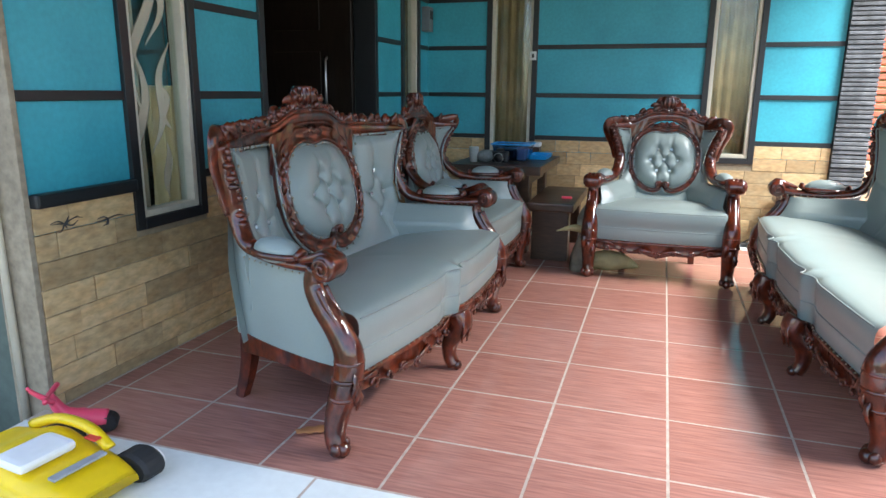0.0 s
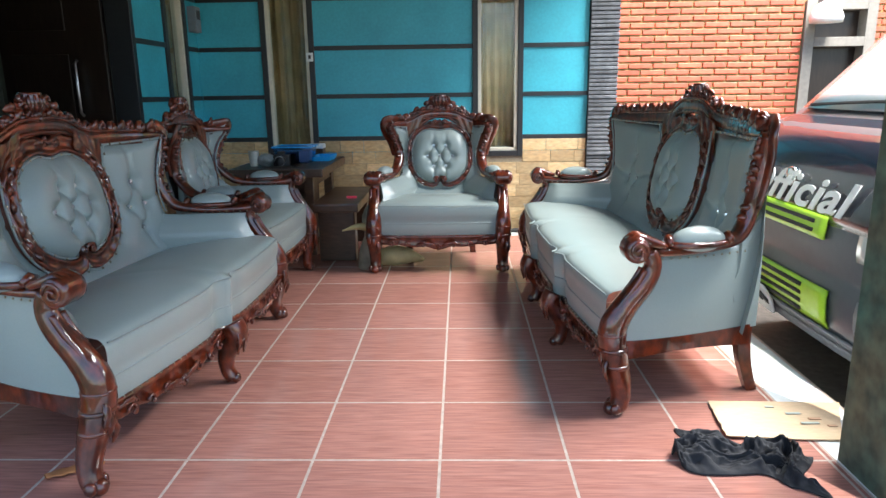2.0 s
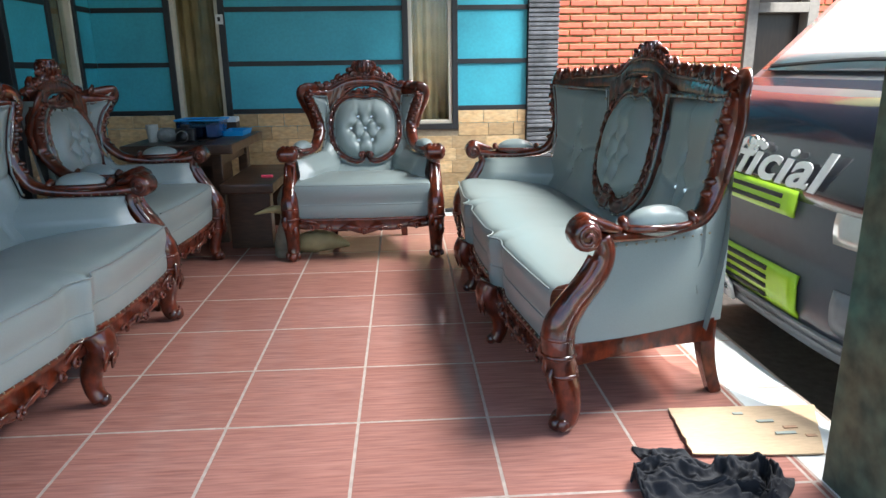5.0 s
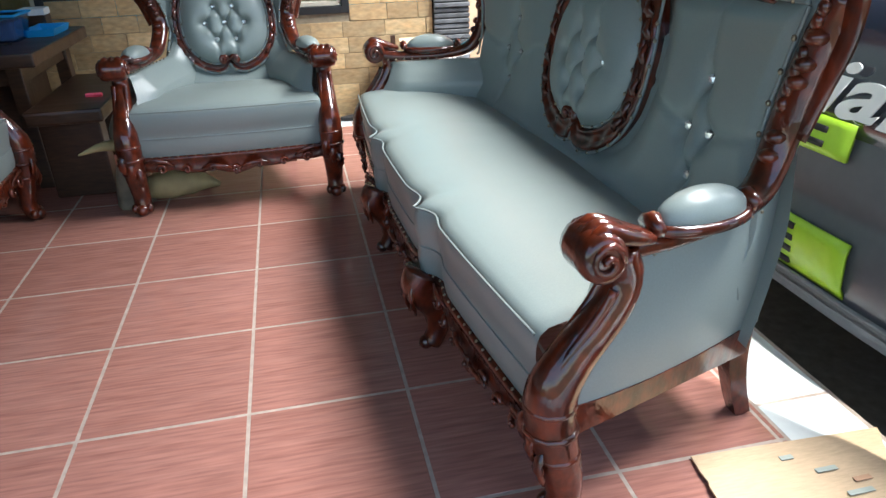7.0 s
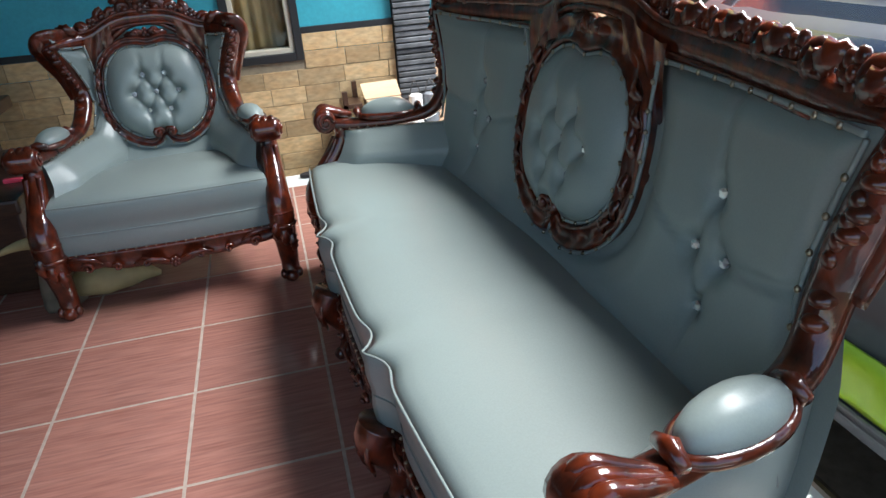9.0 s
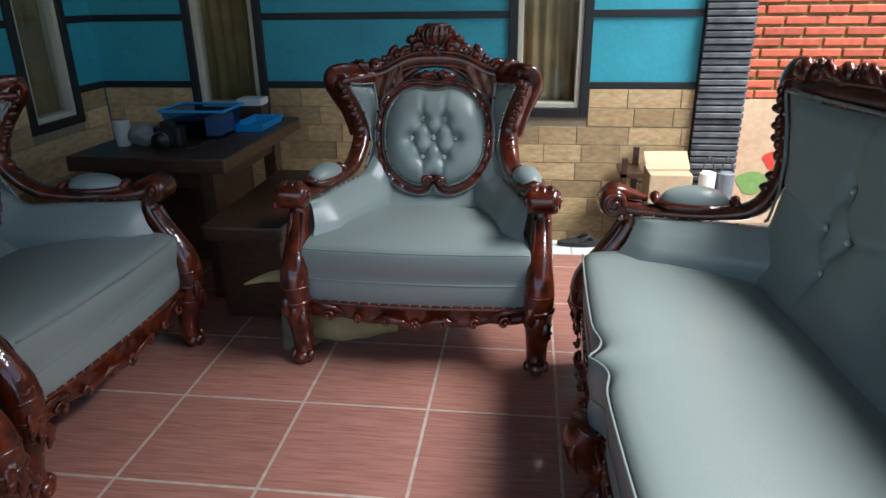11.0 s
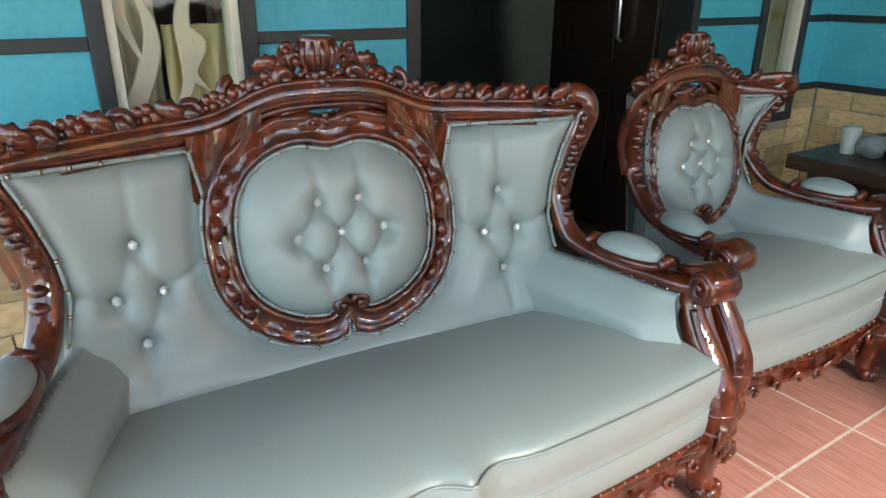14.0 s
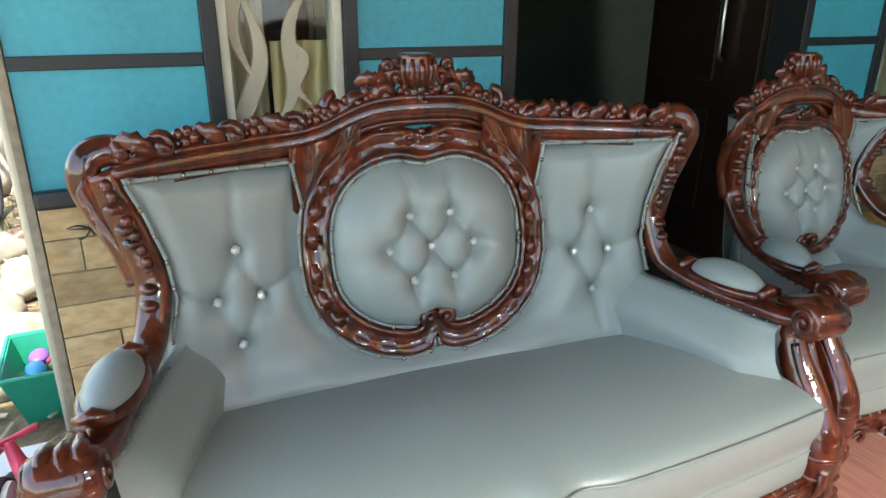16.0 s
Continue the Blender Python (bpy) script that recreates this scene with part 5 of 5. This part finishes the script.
def rock(x, y, r, seed, material=M_ROCK, label="weathered grey-brown field stone on the earth"):
    bm = bmesh.new()
    bmesh.ops.create_icosphere(bm, subdivisions=3, radius=1)
    for v in bm.verts:
        d = 1 + 0.35 * noise.noise(v.co * 1.3 + Vector((seed, 0, 0))) + 0.12 * noise.noise(v.co * 4 + Vector((0, seed, 0)))
        v.co = Vector((v.co.x * d * r * 1.25, v.co.y * d * r, v.co.z * d * r * 0.75))
    ob = part("stone", bm, material, None, smooth=True)
    ob.matrix_world = pose(x, y, ZG + r * 0.4, 0, 0, seed * 50)
    return tagged(ob, label, "stone", "stones in the yard")
for i, (x, y, r) in enumerate(((-2.75, -0.47, 0.14), (-2.45, -0.56, 0.12), (-3.1, -0.62, 0.13), (-2.6, -0.27, 0.10), (-3.5, -0.5, 0.15), (-4.1, -0.7, 0.12), (-5.6, -0.5, 0.25), (-5.9, -1.1, 0.3), (-7.0, -0.7, 0.4), (-7.5, -1.6, 0.45))):
    rock(x, y, r, i * 1.7 + 0.3)

rng = random.Random(4)
bm = bmesh.new()
for i in range(260):
    x, y = rng.uniform(-7.5, -2.05), rng.uniform(-2.4, 0.3)
    a, L, w = rng.uniform(0, math.pi), rng.uniform(0.04, 0.16), rng.uniform(0.006, 0.02)
    m = pose(x, y, ZG + rng.uniform(0.006, 0.03), rng.uniform(-25, 25), rng.uniform(-20, 20), math.degrees(a))
    box(bm, -L / 2, -w / 2, -0.003, L / 2, w / 2, 0.003, m=m)
tagged(part("wood_chips", bm, M_CHIP, None), "scattered pale wood chips and shavings on the earth", "wood chips", kind="stuff")
bm = bmesh.new()
for i in range(5200):
    x, y = rng.uniform(-8, -2.2), rng.uniform(-2.8, 0.5)
    if noise.noise(Vector((x * 0.9, y * 0.9, 2))) < -0.08:
        continue
    h, a, b = rng.uniform(0.03, 0.09), rng.uniform(0, 6.28), rng.uniform(-0.03, 0.03)
    dx, dy = 0.004 * math.cos(a), 0.004 * math.sin(a)
    bm.faces.new([bm.verts.new(p) for p in ((x - dx, y - dy, ZG), (x + dx, y + dy, ZG), (x + b, y + b * 0.7, ZG + h))])
tagged(part("grass", bm, M_GRASS, None), "short patchy yard grass", "grass", kind="stuff")

bike = tagged(empty("bicycle"), "old bicycle parked on the earth of the yard", "bicycle")
for cx in (-4.95, -6.0):
    bm = bmesh.new()
    sweep(bm, [(cx + 0.30 * math.cos(a), -0.80 + (cx + 4.95) * 0.25, ZG + 0.33 + 0.30 * math.sin(a)) for a in np.linspace(0, 2 * math.pi, 41)], 0.026, 8, cap=False)
    wh = part("wheel", bm, M_RUBBER, bike, "black tyre", True)
    bm = bmesh.new()
    for k in range(14):
        a = 2 * math.pi * k / 14
        sweep(bm, [(cx, -0.80 + (cx + 4.95) * 0.25, ZG + 0.33), (cx + 0.28 * math.cos(a), -0.80 + (cx + 4.95) * 0.25, ZG + 0.33 + 0.28 * math.sin(a))], 0.003, 4)
    part("spokes", bm, M_STEEL, wh)
bm = bmesh.new()
Y = lambda x: -0.80 + (x + 4.95) * 0.25
for p in (((-4.95, 0.16), (-5.1, 0.72)), ((-5.1, 0.60), (-5.75, 0.55)), ((-5.1, 0.56), (-5.55, 0.16)), ((-5.55, 0.16), (-5.8, 0.66)), ((-5.55, 0.16), (-6.0, 0.16)), ((-5.75, 0.55), (-6.0, 0.16))):
    sweep(bm, [(x, Y(x), z) for x, z in p], 0.018, 8)
part("bicycle_frame", bm, M_RUBBER, bike)
bm = bmesh.new()
sweep(bm, [(-5.1, Y(-5.1) - 0.25, 0.76), (-5.12, Y(-5.1), 0.73), (-5.1, Y(-5.1) + 0.25, 0.76)], 0.013, 8)
part("handlebar", bm, M_STEEL, bike)

# clutter against the north wall
rack = tagged(empty("wooden_rack"), "small brown wooden rack against the stone wall", "rack")
for d in ((1.16, 3.62, ZG, 1.19, 3.65, 0.42), (1.24, 3.80, ZG, 1.27, 3.83, 0.44), (1.16, 3.62, 0.32, 1.27, 3.83, 0.345)):
    boxes("slat", M_DARKWOOD, rack, d, bevel=0.003)
carton = tagged(boxes("carton", M_CARD, None, (1.30, 3.61, ZG, 1.51, 3.80, 0.345), bevel=0.008), "tan cardboard carton against the stone wall", "carton")
flap = bmesh.new()
box(flap, -0.11, 0, 0, 0.11, 0.12, 0.004, m=pose(1.405, 3.70, 0.347, 38, 0, 4))
part("flap", flap, M_CARD, carton)
for i, x in enumerate((1.59, 1.68)):
    can = tagged(empty("paint_can"), "small dirty paint can beside the carton", "can", "paint cans")
    bm = bmesh.new()
    sweep(bm, [(x, 3.66, ZG), (x, 3.66, 0.345), (x, 3.66, 0.35)], [0.04, 0.04, 0.036], 18)
    part("can_body", bm, (M_WHITEPL, M_PLASTIC)[i], can, smooth=False)
    bm = bmesh.new()
    sweep(bm, curve([(x - 0.04, 3.66, 0.33), (x, 3.66, 0.43), (x + 0.04, 3.66, 0.33)], 6), 0.004, 6)
    part("bail", bm, M_SOOT, can)

# fittings on the walls
meter = tagged(empty("electric_meter"), "grey electric meter box fixed to the blue wall", "meter")
boxes("case", M_PLASTIC, meter, (XW, 3.70, 1.62, XW + 0.07, 3.81, 1.82), bevel=0.008)
boxes("meter_window", M_SOOT, meter, (XW + 0.07, 3.72, 1.72, XW + 0.074, 3.79, 1.79), bevel=0.002)
sw = tagged(empty("light_switch"), "small white light switch on the window frame", "switch")
boxes("plate", M_WHITEPL, sw, (-0.80, YN - 0.034, 1.385, -0.745, YN - 0.021, 1.455), bevel=0.003)
boxes("rocker", M_SOOT, sw, (-0.782, YN - 0.038, 1.405, -0.763, YN - 0.034, 1.435), bevel=0.001)
M_STAIN = bpy.data.materials.new("damp_stain")
M_STAIN.use_nodes = True
_sn, _sl = M_STAIN.node_tree.nodes, M_STAIN.node_tree.links
_co, _vm, _mr, _nz, _mu, _ms, _tp = (_sn.new("ShaderNode" + k) for k in ("TexCoord", "VectorMath", "MapRange", "TexNoise", "Math", "MixShader", "BsdfTransparent"))
_vm.operation, _vm.inputs[1].default_value = "DISTANCE", (0.5, 0.5, 0.5)
_mr.inputs["From Min"].default_value, _mr.inputs["From Max"].default_value = 0.05, 0.5
_mr.inputs["To Min"].default_value, _mr.inputs["To Max"].default_value = 1.3, 0.0
_nz.inputs["Scale"].default_value, _nz.inputs["Detail"].default_value = 14, 5
_mu.operation, _mu.use_clamp = "MULTIPLY", True
_sn["Principled BSDF"].inputs["Base Color"].default_value = (0.012, 0.035, 0.045, 1)
_sn["Principled BSDF"].inputs["Roughness"].default_value = 0.7
_sl.new(_co.outputs["Generated"], _vm.inputs[0])
_sl.new(_vm.outputs["Value"], _mr.inputs["Value"])
_sl.new(_mr.outputs[0], _mu.inputs[0])
_sl.new(_nz.outputs["Fac"], _mu.inputs[1])
_sl.new(_mu.outputs[0], _ms.inputs[0])
_sl.new(_tp.outputs[0], _ms.inputs[1])
_sl.new(_sn["Principled BSDF"].outputs[0], _ms.inputs[2])
_sl.new(_ms.outputs[0], _sn["Material Output"].inputs[0])
for x, z, w, h in ((0.02, 0.96, 0.22, 0.09), (-0.02, 0.80, 0.20, 0.06), (-1.45, 0.86, 0.18, 0.07)):
    boxes("stain", M_STAIN, wall_n, (x - w, YN - 0.004, z - h, x + w, YN - 0.002, z + h), label="dark damp stain")
boxes("ledge", M_BLACK, wall_w, (XW, -0.22, 0.725, XW + 0.045, W1[0] - 0.002, 0.775), bevel=0.012, label="thick black ledge above the stone tiles")
vr = random.Random(11)
for cy, cz, n in ((-0.10, 0.655, 9), (0.10, 0.64, 5)):
    bm = bmesh.new()
    for k in range(n):
        a, L = vr.uniform(0, 6.28), vr.uniform(0.03, 0.085)
        dy, dz = L * math.cos(a), L * 0.5 * math.sin(a)
        sweep(bm, curve([(XW + 0.017, cy, cz), (XW + 0.022, cy + dy * 0.5, cz + dz * 0.5 + vr.uniform(-0.012, 0.012)), (XW + 0.017, cy + dy, cz + dz)], 4), lerp_list([0.003, 0.0025, 0.001], 9), 5)
    tagged(part("dried_roots", bm, M_SOOT, None, smooth=True), "withered dark climber roots clinging to the stone tiles", "roots")

# curtains behind the panes, with the etched plant on the near window
def curtain(name, axis, at, a, b, z0, z1, material, label):
    bm = bmesh.new()
    def f(u, v):
        q = a + (b - a) * u
        w = 0.018 * math.sin(u * (b - a) * 95 + math.sin(v * 3) * 0.5) + 0.006 * math.sin(u * 31 + v * 5)
        p = at + w
        return (p, q, z0 + (z1 - z0) * v) if axis == "y" else (q, p, z0 + (z1 - z0) * v)
    grid_mesh(bm, f, 60, 8)
    ob = part(name, bm, material, None, smooth=True)
    ob.modifiers.new("thick", "SOLIDIFY").thickness = 0.003
    return tagged(ob, label, "curtain")
curtain("curtain", "y", XW - 0.072, W1[0] + 0.20, W1[1] - 0.01, 0.57, 1.14, M_CURTAIN, "gathered beige curtain behind the window glass")
curtain("curtain", "y", XW - 0.075, W1[0] + 0.01, W1[1] - 0.26, 0.57, 2.29, M_TAN, "pale tan curtain drawn aside behind the window glass")
curtain("curtain", "y", XW - 0.095, W2[0] + 0.01, W2[1] - 0.01, 0.565, 2.29, M_OLIVE, "brown curtain behind the window glass")
curtain("curtain", "x", YN + 0.095, W3[0] + 0.01, W3[1] - 0.01, 0.565, 2.29, M_OLIVE, "brown curtain behind the window glass")
curtain("curtain", "x", YN + 0.095, W4[0] + 0.01, W4[1] - 0.01, 0.565, 2.29, M_OLIVE, "brown curtain behind the window glass")
etch = bmesh.new()
for b0, t0, w, c in (((0.37, 0.60), (0.36, 1.30), 0.050, 0.18), ((0.42, 0.85), (0.58, 1.32), 0.040, -0.15), ((0.40, 1.0), (0.46, 1.75), 0.045, 0.2), ((0.51, 0.66), (0.52, 0.90), 0.040, 0.1), ((0.56, 0.95), (0.50, 1.15), 0.035, 0.3), ((0.44, 1.3), (0.58, 1.85), 0.04, -0.25)):
    d = Vector((t0[0] - b0[0], t0[1] - b0[1]))
    mid1 = (b0[0] + d.x * 0.3 - d.y * c * 0.5, b0[1] + d.y * 0.3)
    mid2 = (b0[0] + d.x * 0.7 + d.y * c * 0.4, b0[1] + d.y * 0.7)
    keys = curve([(p[0], 0, p[1]) for p in (b0, mid1, mid2, t0)], 8)
    sweep(etch, keys, [(0.01, 0.003 + w * 0.55 * math.sin(math.pi * i / (len(keys) - 1)) ** 1.5) for i in range(len(keys))], 8, up=(0, 1, 0))
for v in etch.verts:
    v.co = Vector((XW - 0.0325 + v.co.y * 0.05, v.co.x, v.co.z))
part("etched_plant", etch, M_ETCH, bpy.data.objects["window_1"], "frosted plant motif on the glass", True)

# entrance door, swung inwards, with its dark frame
d1 = tagged(empty("door_1"), "dark wooden entrance door standing open, with steel pull", "door", kind="structure")
boxes("door_jamb", M_BLACK, d1, (XW - 0.15, DOOR[0], 0, XW + 0.015, DOOR[0] + 0.05, DOOR[3]), bevel=0.004)
boxes("door_jamb", M_BLACK, d1, (XW - 0.15, DOOR[1] - 0.05, 0, XW + 0.015, DOOR[1], DOOR[3]), bevel=0.004)
boxes("door_head", M_BLACK, d1, (XW - 0.15, DOOR[0] + 0.05, DOOR[3] - 0.05, XW + 0.015, DOOR[1] - 0.05, DOOR[3]), bevel=0.004)
lf = boxes("door_leaf", M_DOOR, d1, (-2.58, 2.66, 0.01, XW - 0.16, 2.70, DOOR[3] - 0.06), bevel=0.004)
bm = bmesh.new()
sweep(bm, [(-2.06, 2.64, 1.0), (-2.06, 2.61, 1.02), (-2.06, 2.61, 1.34), (-2.06, 2.64, 1.36)], 0.010, 8)
part("door_pull", bm, M_STEEL, lf, "long steel pull", True)
for z in (0.25, 0.9, 1.55):
    boxes("door_panel", M_DOOR, lf, (-2.5, 2.648, z, -2.12, 2.66, z + 0.5), bevel=0.006)
cab = tagged(empty("cabinet"), "tall dark cabinet in the dim room", "cabinet")
boxes("body", M_DOOR, cab, (-4.6, 1.2, 0, -4.1, 2.6, 2.0), bevel=0.01)
for y in (1.24, 1.93):
    boxes("cabinet_door", M_DOOR, cab, (-4.1, y, 0.1, -4.08, y + 0.63, 1.95), bevel=0.006)
tagged(boxes("trim", mat("raw_render", (0.30, 0.25, 0.18), 0.85, vary=0.25), None, (XW - 0.15, -0.245, ZG, XW + 0.012, -0.222, 3.05), bevel=0.003), "raw brown render at the wall's end", "trim", kind="structure")
bm = bmesh.new()
sweep(bm, [(-1.80, -0.262, ZG), (-1.82, -0.262, 1.5), (-1.84, -0.262, 3.0)], 0.013, 10)
tagged(part("pipe", bm, M_CREAM, None, smooth=True), "pale plastic drain pipe by the wall's end", "pipe")

# red brick wall beyond the porch with its doorway
YB = 4.40
bw = tagged(wall_with_openings("wall_brick", "x", YB + 0.012, 0.15, 1.53, 9.0, ZG, 4.2, [(3.54, 4.10, ZG, 1.84)], M_MORTAR), "red painted brick wall with yellow-green joints", "wall", kind="structure")
tagged(boxes("wall_plaster", M_PLASTER, None, (1.77, YB - 0.004, ZG, 3.50, YB + 0.011, 0.60), bevel=0.002), "peach plaster base below the bricks with painted fruit", "wall", kind="structure")
mur = bpy.data.objects["wall_plaster"]
for x, z, r, material in ((2.17, 0.24, 0.075, M_RED), (2.05, 0.10, 0.09, M_LEAFG), (2.30, 0.06, 0.08, M_WHITEPL), (2.36, 0.30, 0.05, M_LEAFG)):
    bm = bmesh.new()
    pts = [bm.verts.new((x + r * (1 + 0.2 * math.sin(3 * a)) * math.cos(a), YB - 0.006, z + r * 0.8 * math.sin(a))) for a in np.linspace(0, 2 * math.pi, 28)[:-1]]
    bm.faces.new(pts)
    part("painted_fruit", bm, material, mur)
dj = tagged(empty("door_2"), "dim doorway with grey timber frame in the brick wall", "door", kind="structure")
for d in ((3.51, YB - 0.03, ZG, 3.60, YB + 0.16, 1.86), (4.04, YB - 0.03, ZG, 4.13, YB + 0.16, 1.86), (3.60, YB - 0.03, 1.47, 4.04, YB + 0.16, 1.55), (3.60, YB - 0.03, 1.78, 4.04, YB + 0.16, 1.86)):
    boxes("frame", mat("grey_timber", (0.22, 0.2, 0.17), 0.7), dj, d, bevel=0.004)
boxes("door_leaf", M_DOOR, dj, (3.60, YB + 0.10, ZG, 4.04, YB + 0.14, 1.47), bevel=0.004)
boxes("transom_panel", M_DOOR, dj, (3.60, YB + 0.10, 1.55, 4.04, YB + 0.13, 1.78), bevel=0.004)
lamp = tagged(empty("wall_lamp"), "white bracket lamp on the brick wall above the doorway", "lamp")
bm = bmesh.new()
sweep(bm, [(3.62, YB - 0.16, 1.66), (3.62, YB - 0.16, 1.70), (3.62, YB - 0.16, 1.80), (3.62, YB - 0.16, 1.84)], [0.13, 0.135, 0.10, 0.03], 20)
part("shade", bm, M_WHITEPL, lamp, "", True)
boxes("bracket", M_PLASTIC, lamp, (3.605, YB - 0.16, 1.83, 3.635, YB + 0.012, 1.86), bevel=0.003)

w5 = tagged(empty("window_5"), "dark timber window with small coloured panes in the brick wall", "window", kind="structure")
for d in ((4.26, YB - 0.03, 0.90, 4.31, YB + 0.02, 1.80), (4.77, YB - 0.03, 0.90, 4.82, YB + 0.02, 1.80), (4.31, YB - 0.03, 0.90, 4.77, YB + 0.02, 0.95), (4.31, YB - 0.03, 1.75, 4.77, YB + 0.02, 1.80)):
    boxes("frame", M_DARKWOOD, w5, d, bevel=0.004)
for i in range(3):
    for j in range(5):
        boxes("pane", (M_LEAFG, M_WHITEPL, M_SOOT, M_TEAL, M_LAMPGLASS)[(i * 2 + j * 3) % 5], w5, (4.315 + i * 0.152, YB - 0.018, 0.955 + j * 0.159, 4.458 + i * 0.152, YB - 0.012, 1.105 + j * 0.159), bevel=0.002)

# ribbed stone pillar at the end of the blue wall
rib = tagged(boxes("pillar_ribbed", M_SOOT, None, (1.535, YN - 0.03, ZG, 1.765, YB + 0.16, 3.05)), "grey pillar faced with split stone strips", "pillar", kind="structure")

# ---- pieces ----
def shared(name, dims, material, bevel):
    bm = bmesh.new()
    x, y, z = dims
    r = bmesh.ops.create_cube(bm, size=1)
    for v in r["verts"]:
        v.co = Vector((v.co.x * x, v.co.y * y, v.co.z * z))
    if bevel:
        bmesh.ops.bevel(bm, geom=list(bm.edges), offset=bevel, segments=1, affect="EDGES")
    me = bpy.data.meshes.new(name)
    bm.to_mesh(me)
    bm.free()
    me.materials.append(material)
    return me
SHAPES = {}
def piece(name, parent, x0, y0, z0, x1, y1, z1, material, bevel=0.003):
    key = (name, round(x1 - x0, 3), round(y1 - y0, 3), round(z1 - z0, 3))
    if key not in SHAPES:
        SHAPES[key] = shared(name, (x1 - x0, y1 - y0, z1 - z0), material, bevel)
    ob = new(name, SHAPES[key])
    ob.parent, ob.location = parent, ((x0 + x1) / 2, (y0 + y1) / 2, (z0 + z1) / 2)
    return ob

G = 0.0075
def lay(name, x0, x1, y0, y1, step, ox, oy, material):
    """Square tiles on the lattice ox + i * step, cut at the edges."""
    xs_ = [x0] + [ox + i * step for i in range(-20, 20) if x0 + 0.01 < ox + i * step < x1 - 0.01] + [x1]
    ys_ = [y0] + [oy + i * step for i in range(-20, 20) if y0 + 0.01 < oy + i * step < y1 - 0.01] + [y1]
    for a, b in zip(xs_, xs_[1:]):
        for c, d in zip(ys_, ys_[1:]):
            piece(name, slab, a + G / 2, c + G / 2, -0.008, b - G / 2, d - G / 2, 0.0, material, 0.0015)
lay("floor_tile", XW + 0.02, 1.62, -0.32, 3.36, 0.4, 0.0, 0.0, M_TILE)
lay("border_tile", XW - 0.02, 1.62, -1.0, -0.32, 0.6, 0.0, -0.92, M_WHITE)
lay("border_tile", 1.62, 1.83, -0.78, 3.56, 0.4, 1.62, 0.12, M_WHITE)
lay("border_tile", XW + 0.02, 1.62, 3.36, 3.56, 0.4, 0.12, 3.36, M_WHITE)

prng = random.Random(7)
def cladding(wall, axis, face, sign, lo, hi, z0, z1, skip):
    """Courses of sandstone strips in running bond, each set a little proud."""
    z, row = z1, 0
    while z - 0.02 > z0:
        h = 0.098
        a = lo - (0.11 if row % 2 else 0.0) - prng.choice((0, 0.05))
        while a < hi:
            L = prng.choice((0.2, 0.27, 0.34))
            p, q = max(lo, a), min(hi, a + L)
            for s0, s1, sz0 in skip:
                if z > sz0 + 0.001:
                    if p < s0 < q:
                        q = s0
                    elif s0 <= p < s1:
                        p = min(q, s1)
            if q - p > 0.012:
                t = prng.choice((0.010, 0.012, 0.014))
                u, v = sorted((face, face + sign * t))
                if axis == "y":
                    piece("stone_tile", wall, u, p + 0.0015, max(z0, z - h) + 0.0015, v, q - 0.0015, z - 0.0015, M_STONE, 0.002)
                else:
                    piece("stone_tile", wall, p + 0.0015, u, max(z0, z - h) + 0.0015, q - 0.0015, v, z - 0.0015, M_STONE, 0.002)
            a += L
        z -= h
        row += 1
for nm, dims in (("grout_bed", (XW, -0.22, ZG, XW + 0.006, DOOR[0], W1[2])), ("grout_bed", (XW, DOOR[1], ZG, XW + 0.006, YN, W2[2])), ("grout_bed", (XW + 0.006, YN - 0.006, ZG, 1.53, YN, W4[2]))):
    boxes(nm, M_GROUT, wall_w if dims[0] == XW and dims[3] < 0 else wall_n, dims)
cladding(wall_w, "y", XW, 1, -0.22, DOOR[0], ZG, 0.73, [(W1[0], W1[1], 0.56)])
cladding(wall_w, "y", XW, 1, DOOR[1], YN - 0.015, 0.0, 0.73, [(W2[0], W2[1], W2[2])])
cladding(wall_n, "x", YN, -1, XW + 0.016, 1.53, ZG, 0.73, [(W3[0], W3[1], W3[2]), (W4[0], W4[1], W4[2])])

z, k = ZG, 0
while z < 2.4:
    t = prng.choice((0.016, 0.022, 0.028))
    piece("stone_strip", rib, 1.532, YN - 0.03 - t, z + 0.003, 1.768, YN - 0.03, z + 0.028, M_RIB, 0.003)
    z += 0.033
# bricks: courses that can be told apart, the rest joined
rest = bmesh.new()
z, row = 0.61, 0
while z < 3.3:
    x = 1.77 - (0.11 if row % 2 else 0)
    while x < 5.2:
        a, b = max(1.77, x), min(5.2, x + 0.208)
        x += 0.22
        if b > 3.50 and a < 4.14 and z < 1.87:
            if a < 3.50:
                b = 3.50
            elif b > 4.14:
                a = 4.14
            else:
                continue
        if b > 4.25 and a < 4.83 and 0.86 < z < 1.81:
            if a < 4.25:
                b = 4.25
            elif b > 4.83:
                a = 4.83
            else:
                continue
        if b - a < 0.03:
            continue
        t = prng.choice((0.004, 0.007, 0.010))
        if z < 2.05 and b < 3.55:
            piece("brick", bw, a, YB - t, z, b, YB + 0.012, z + 0.041, M_BRICK, 0.004)
        else:
            box(rest, a, YB - t, z, b, YB + 0.012, z + 0.041)
    z += 0.058
    row += 1
tagged(part("brick_courses", rest, M_BRICK, bw), kind="stuff")
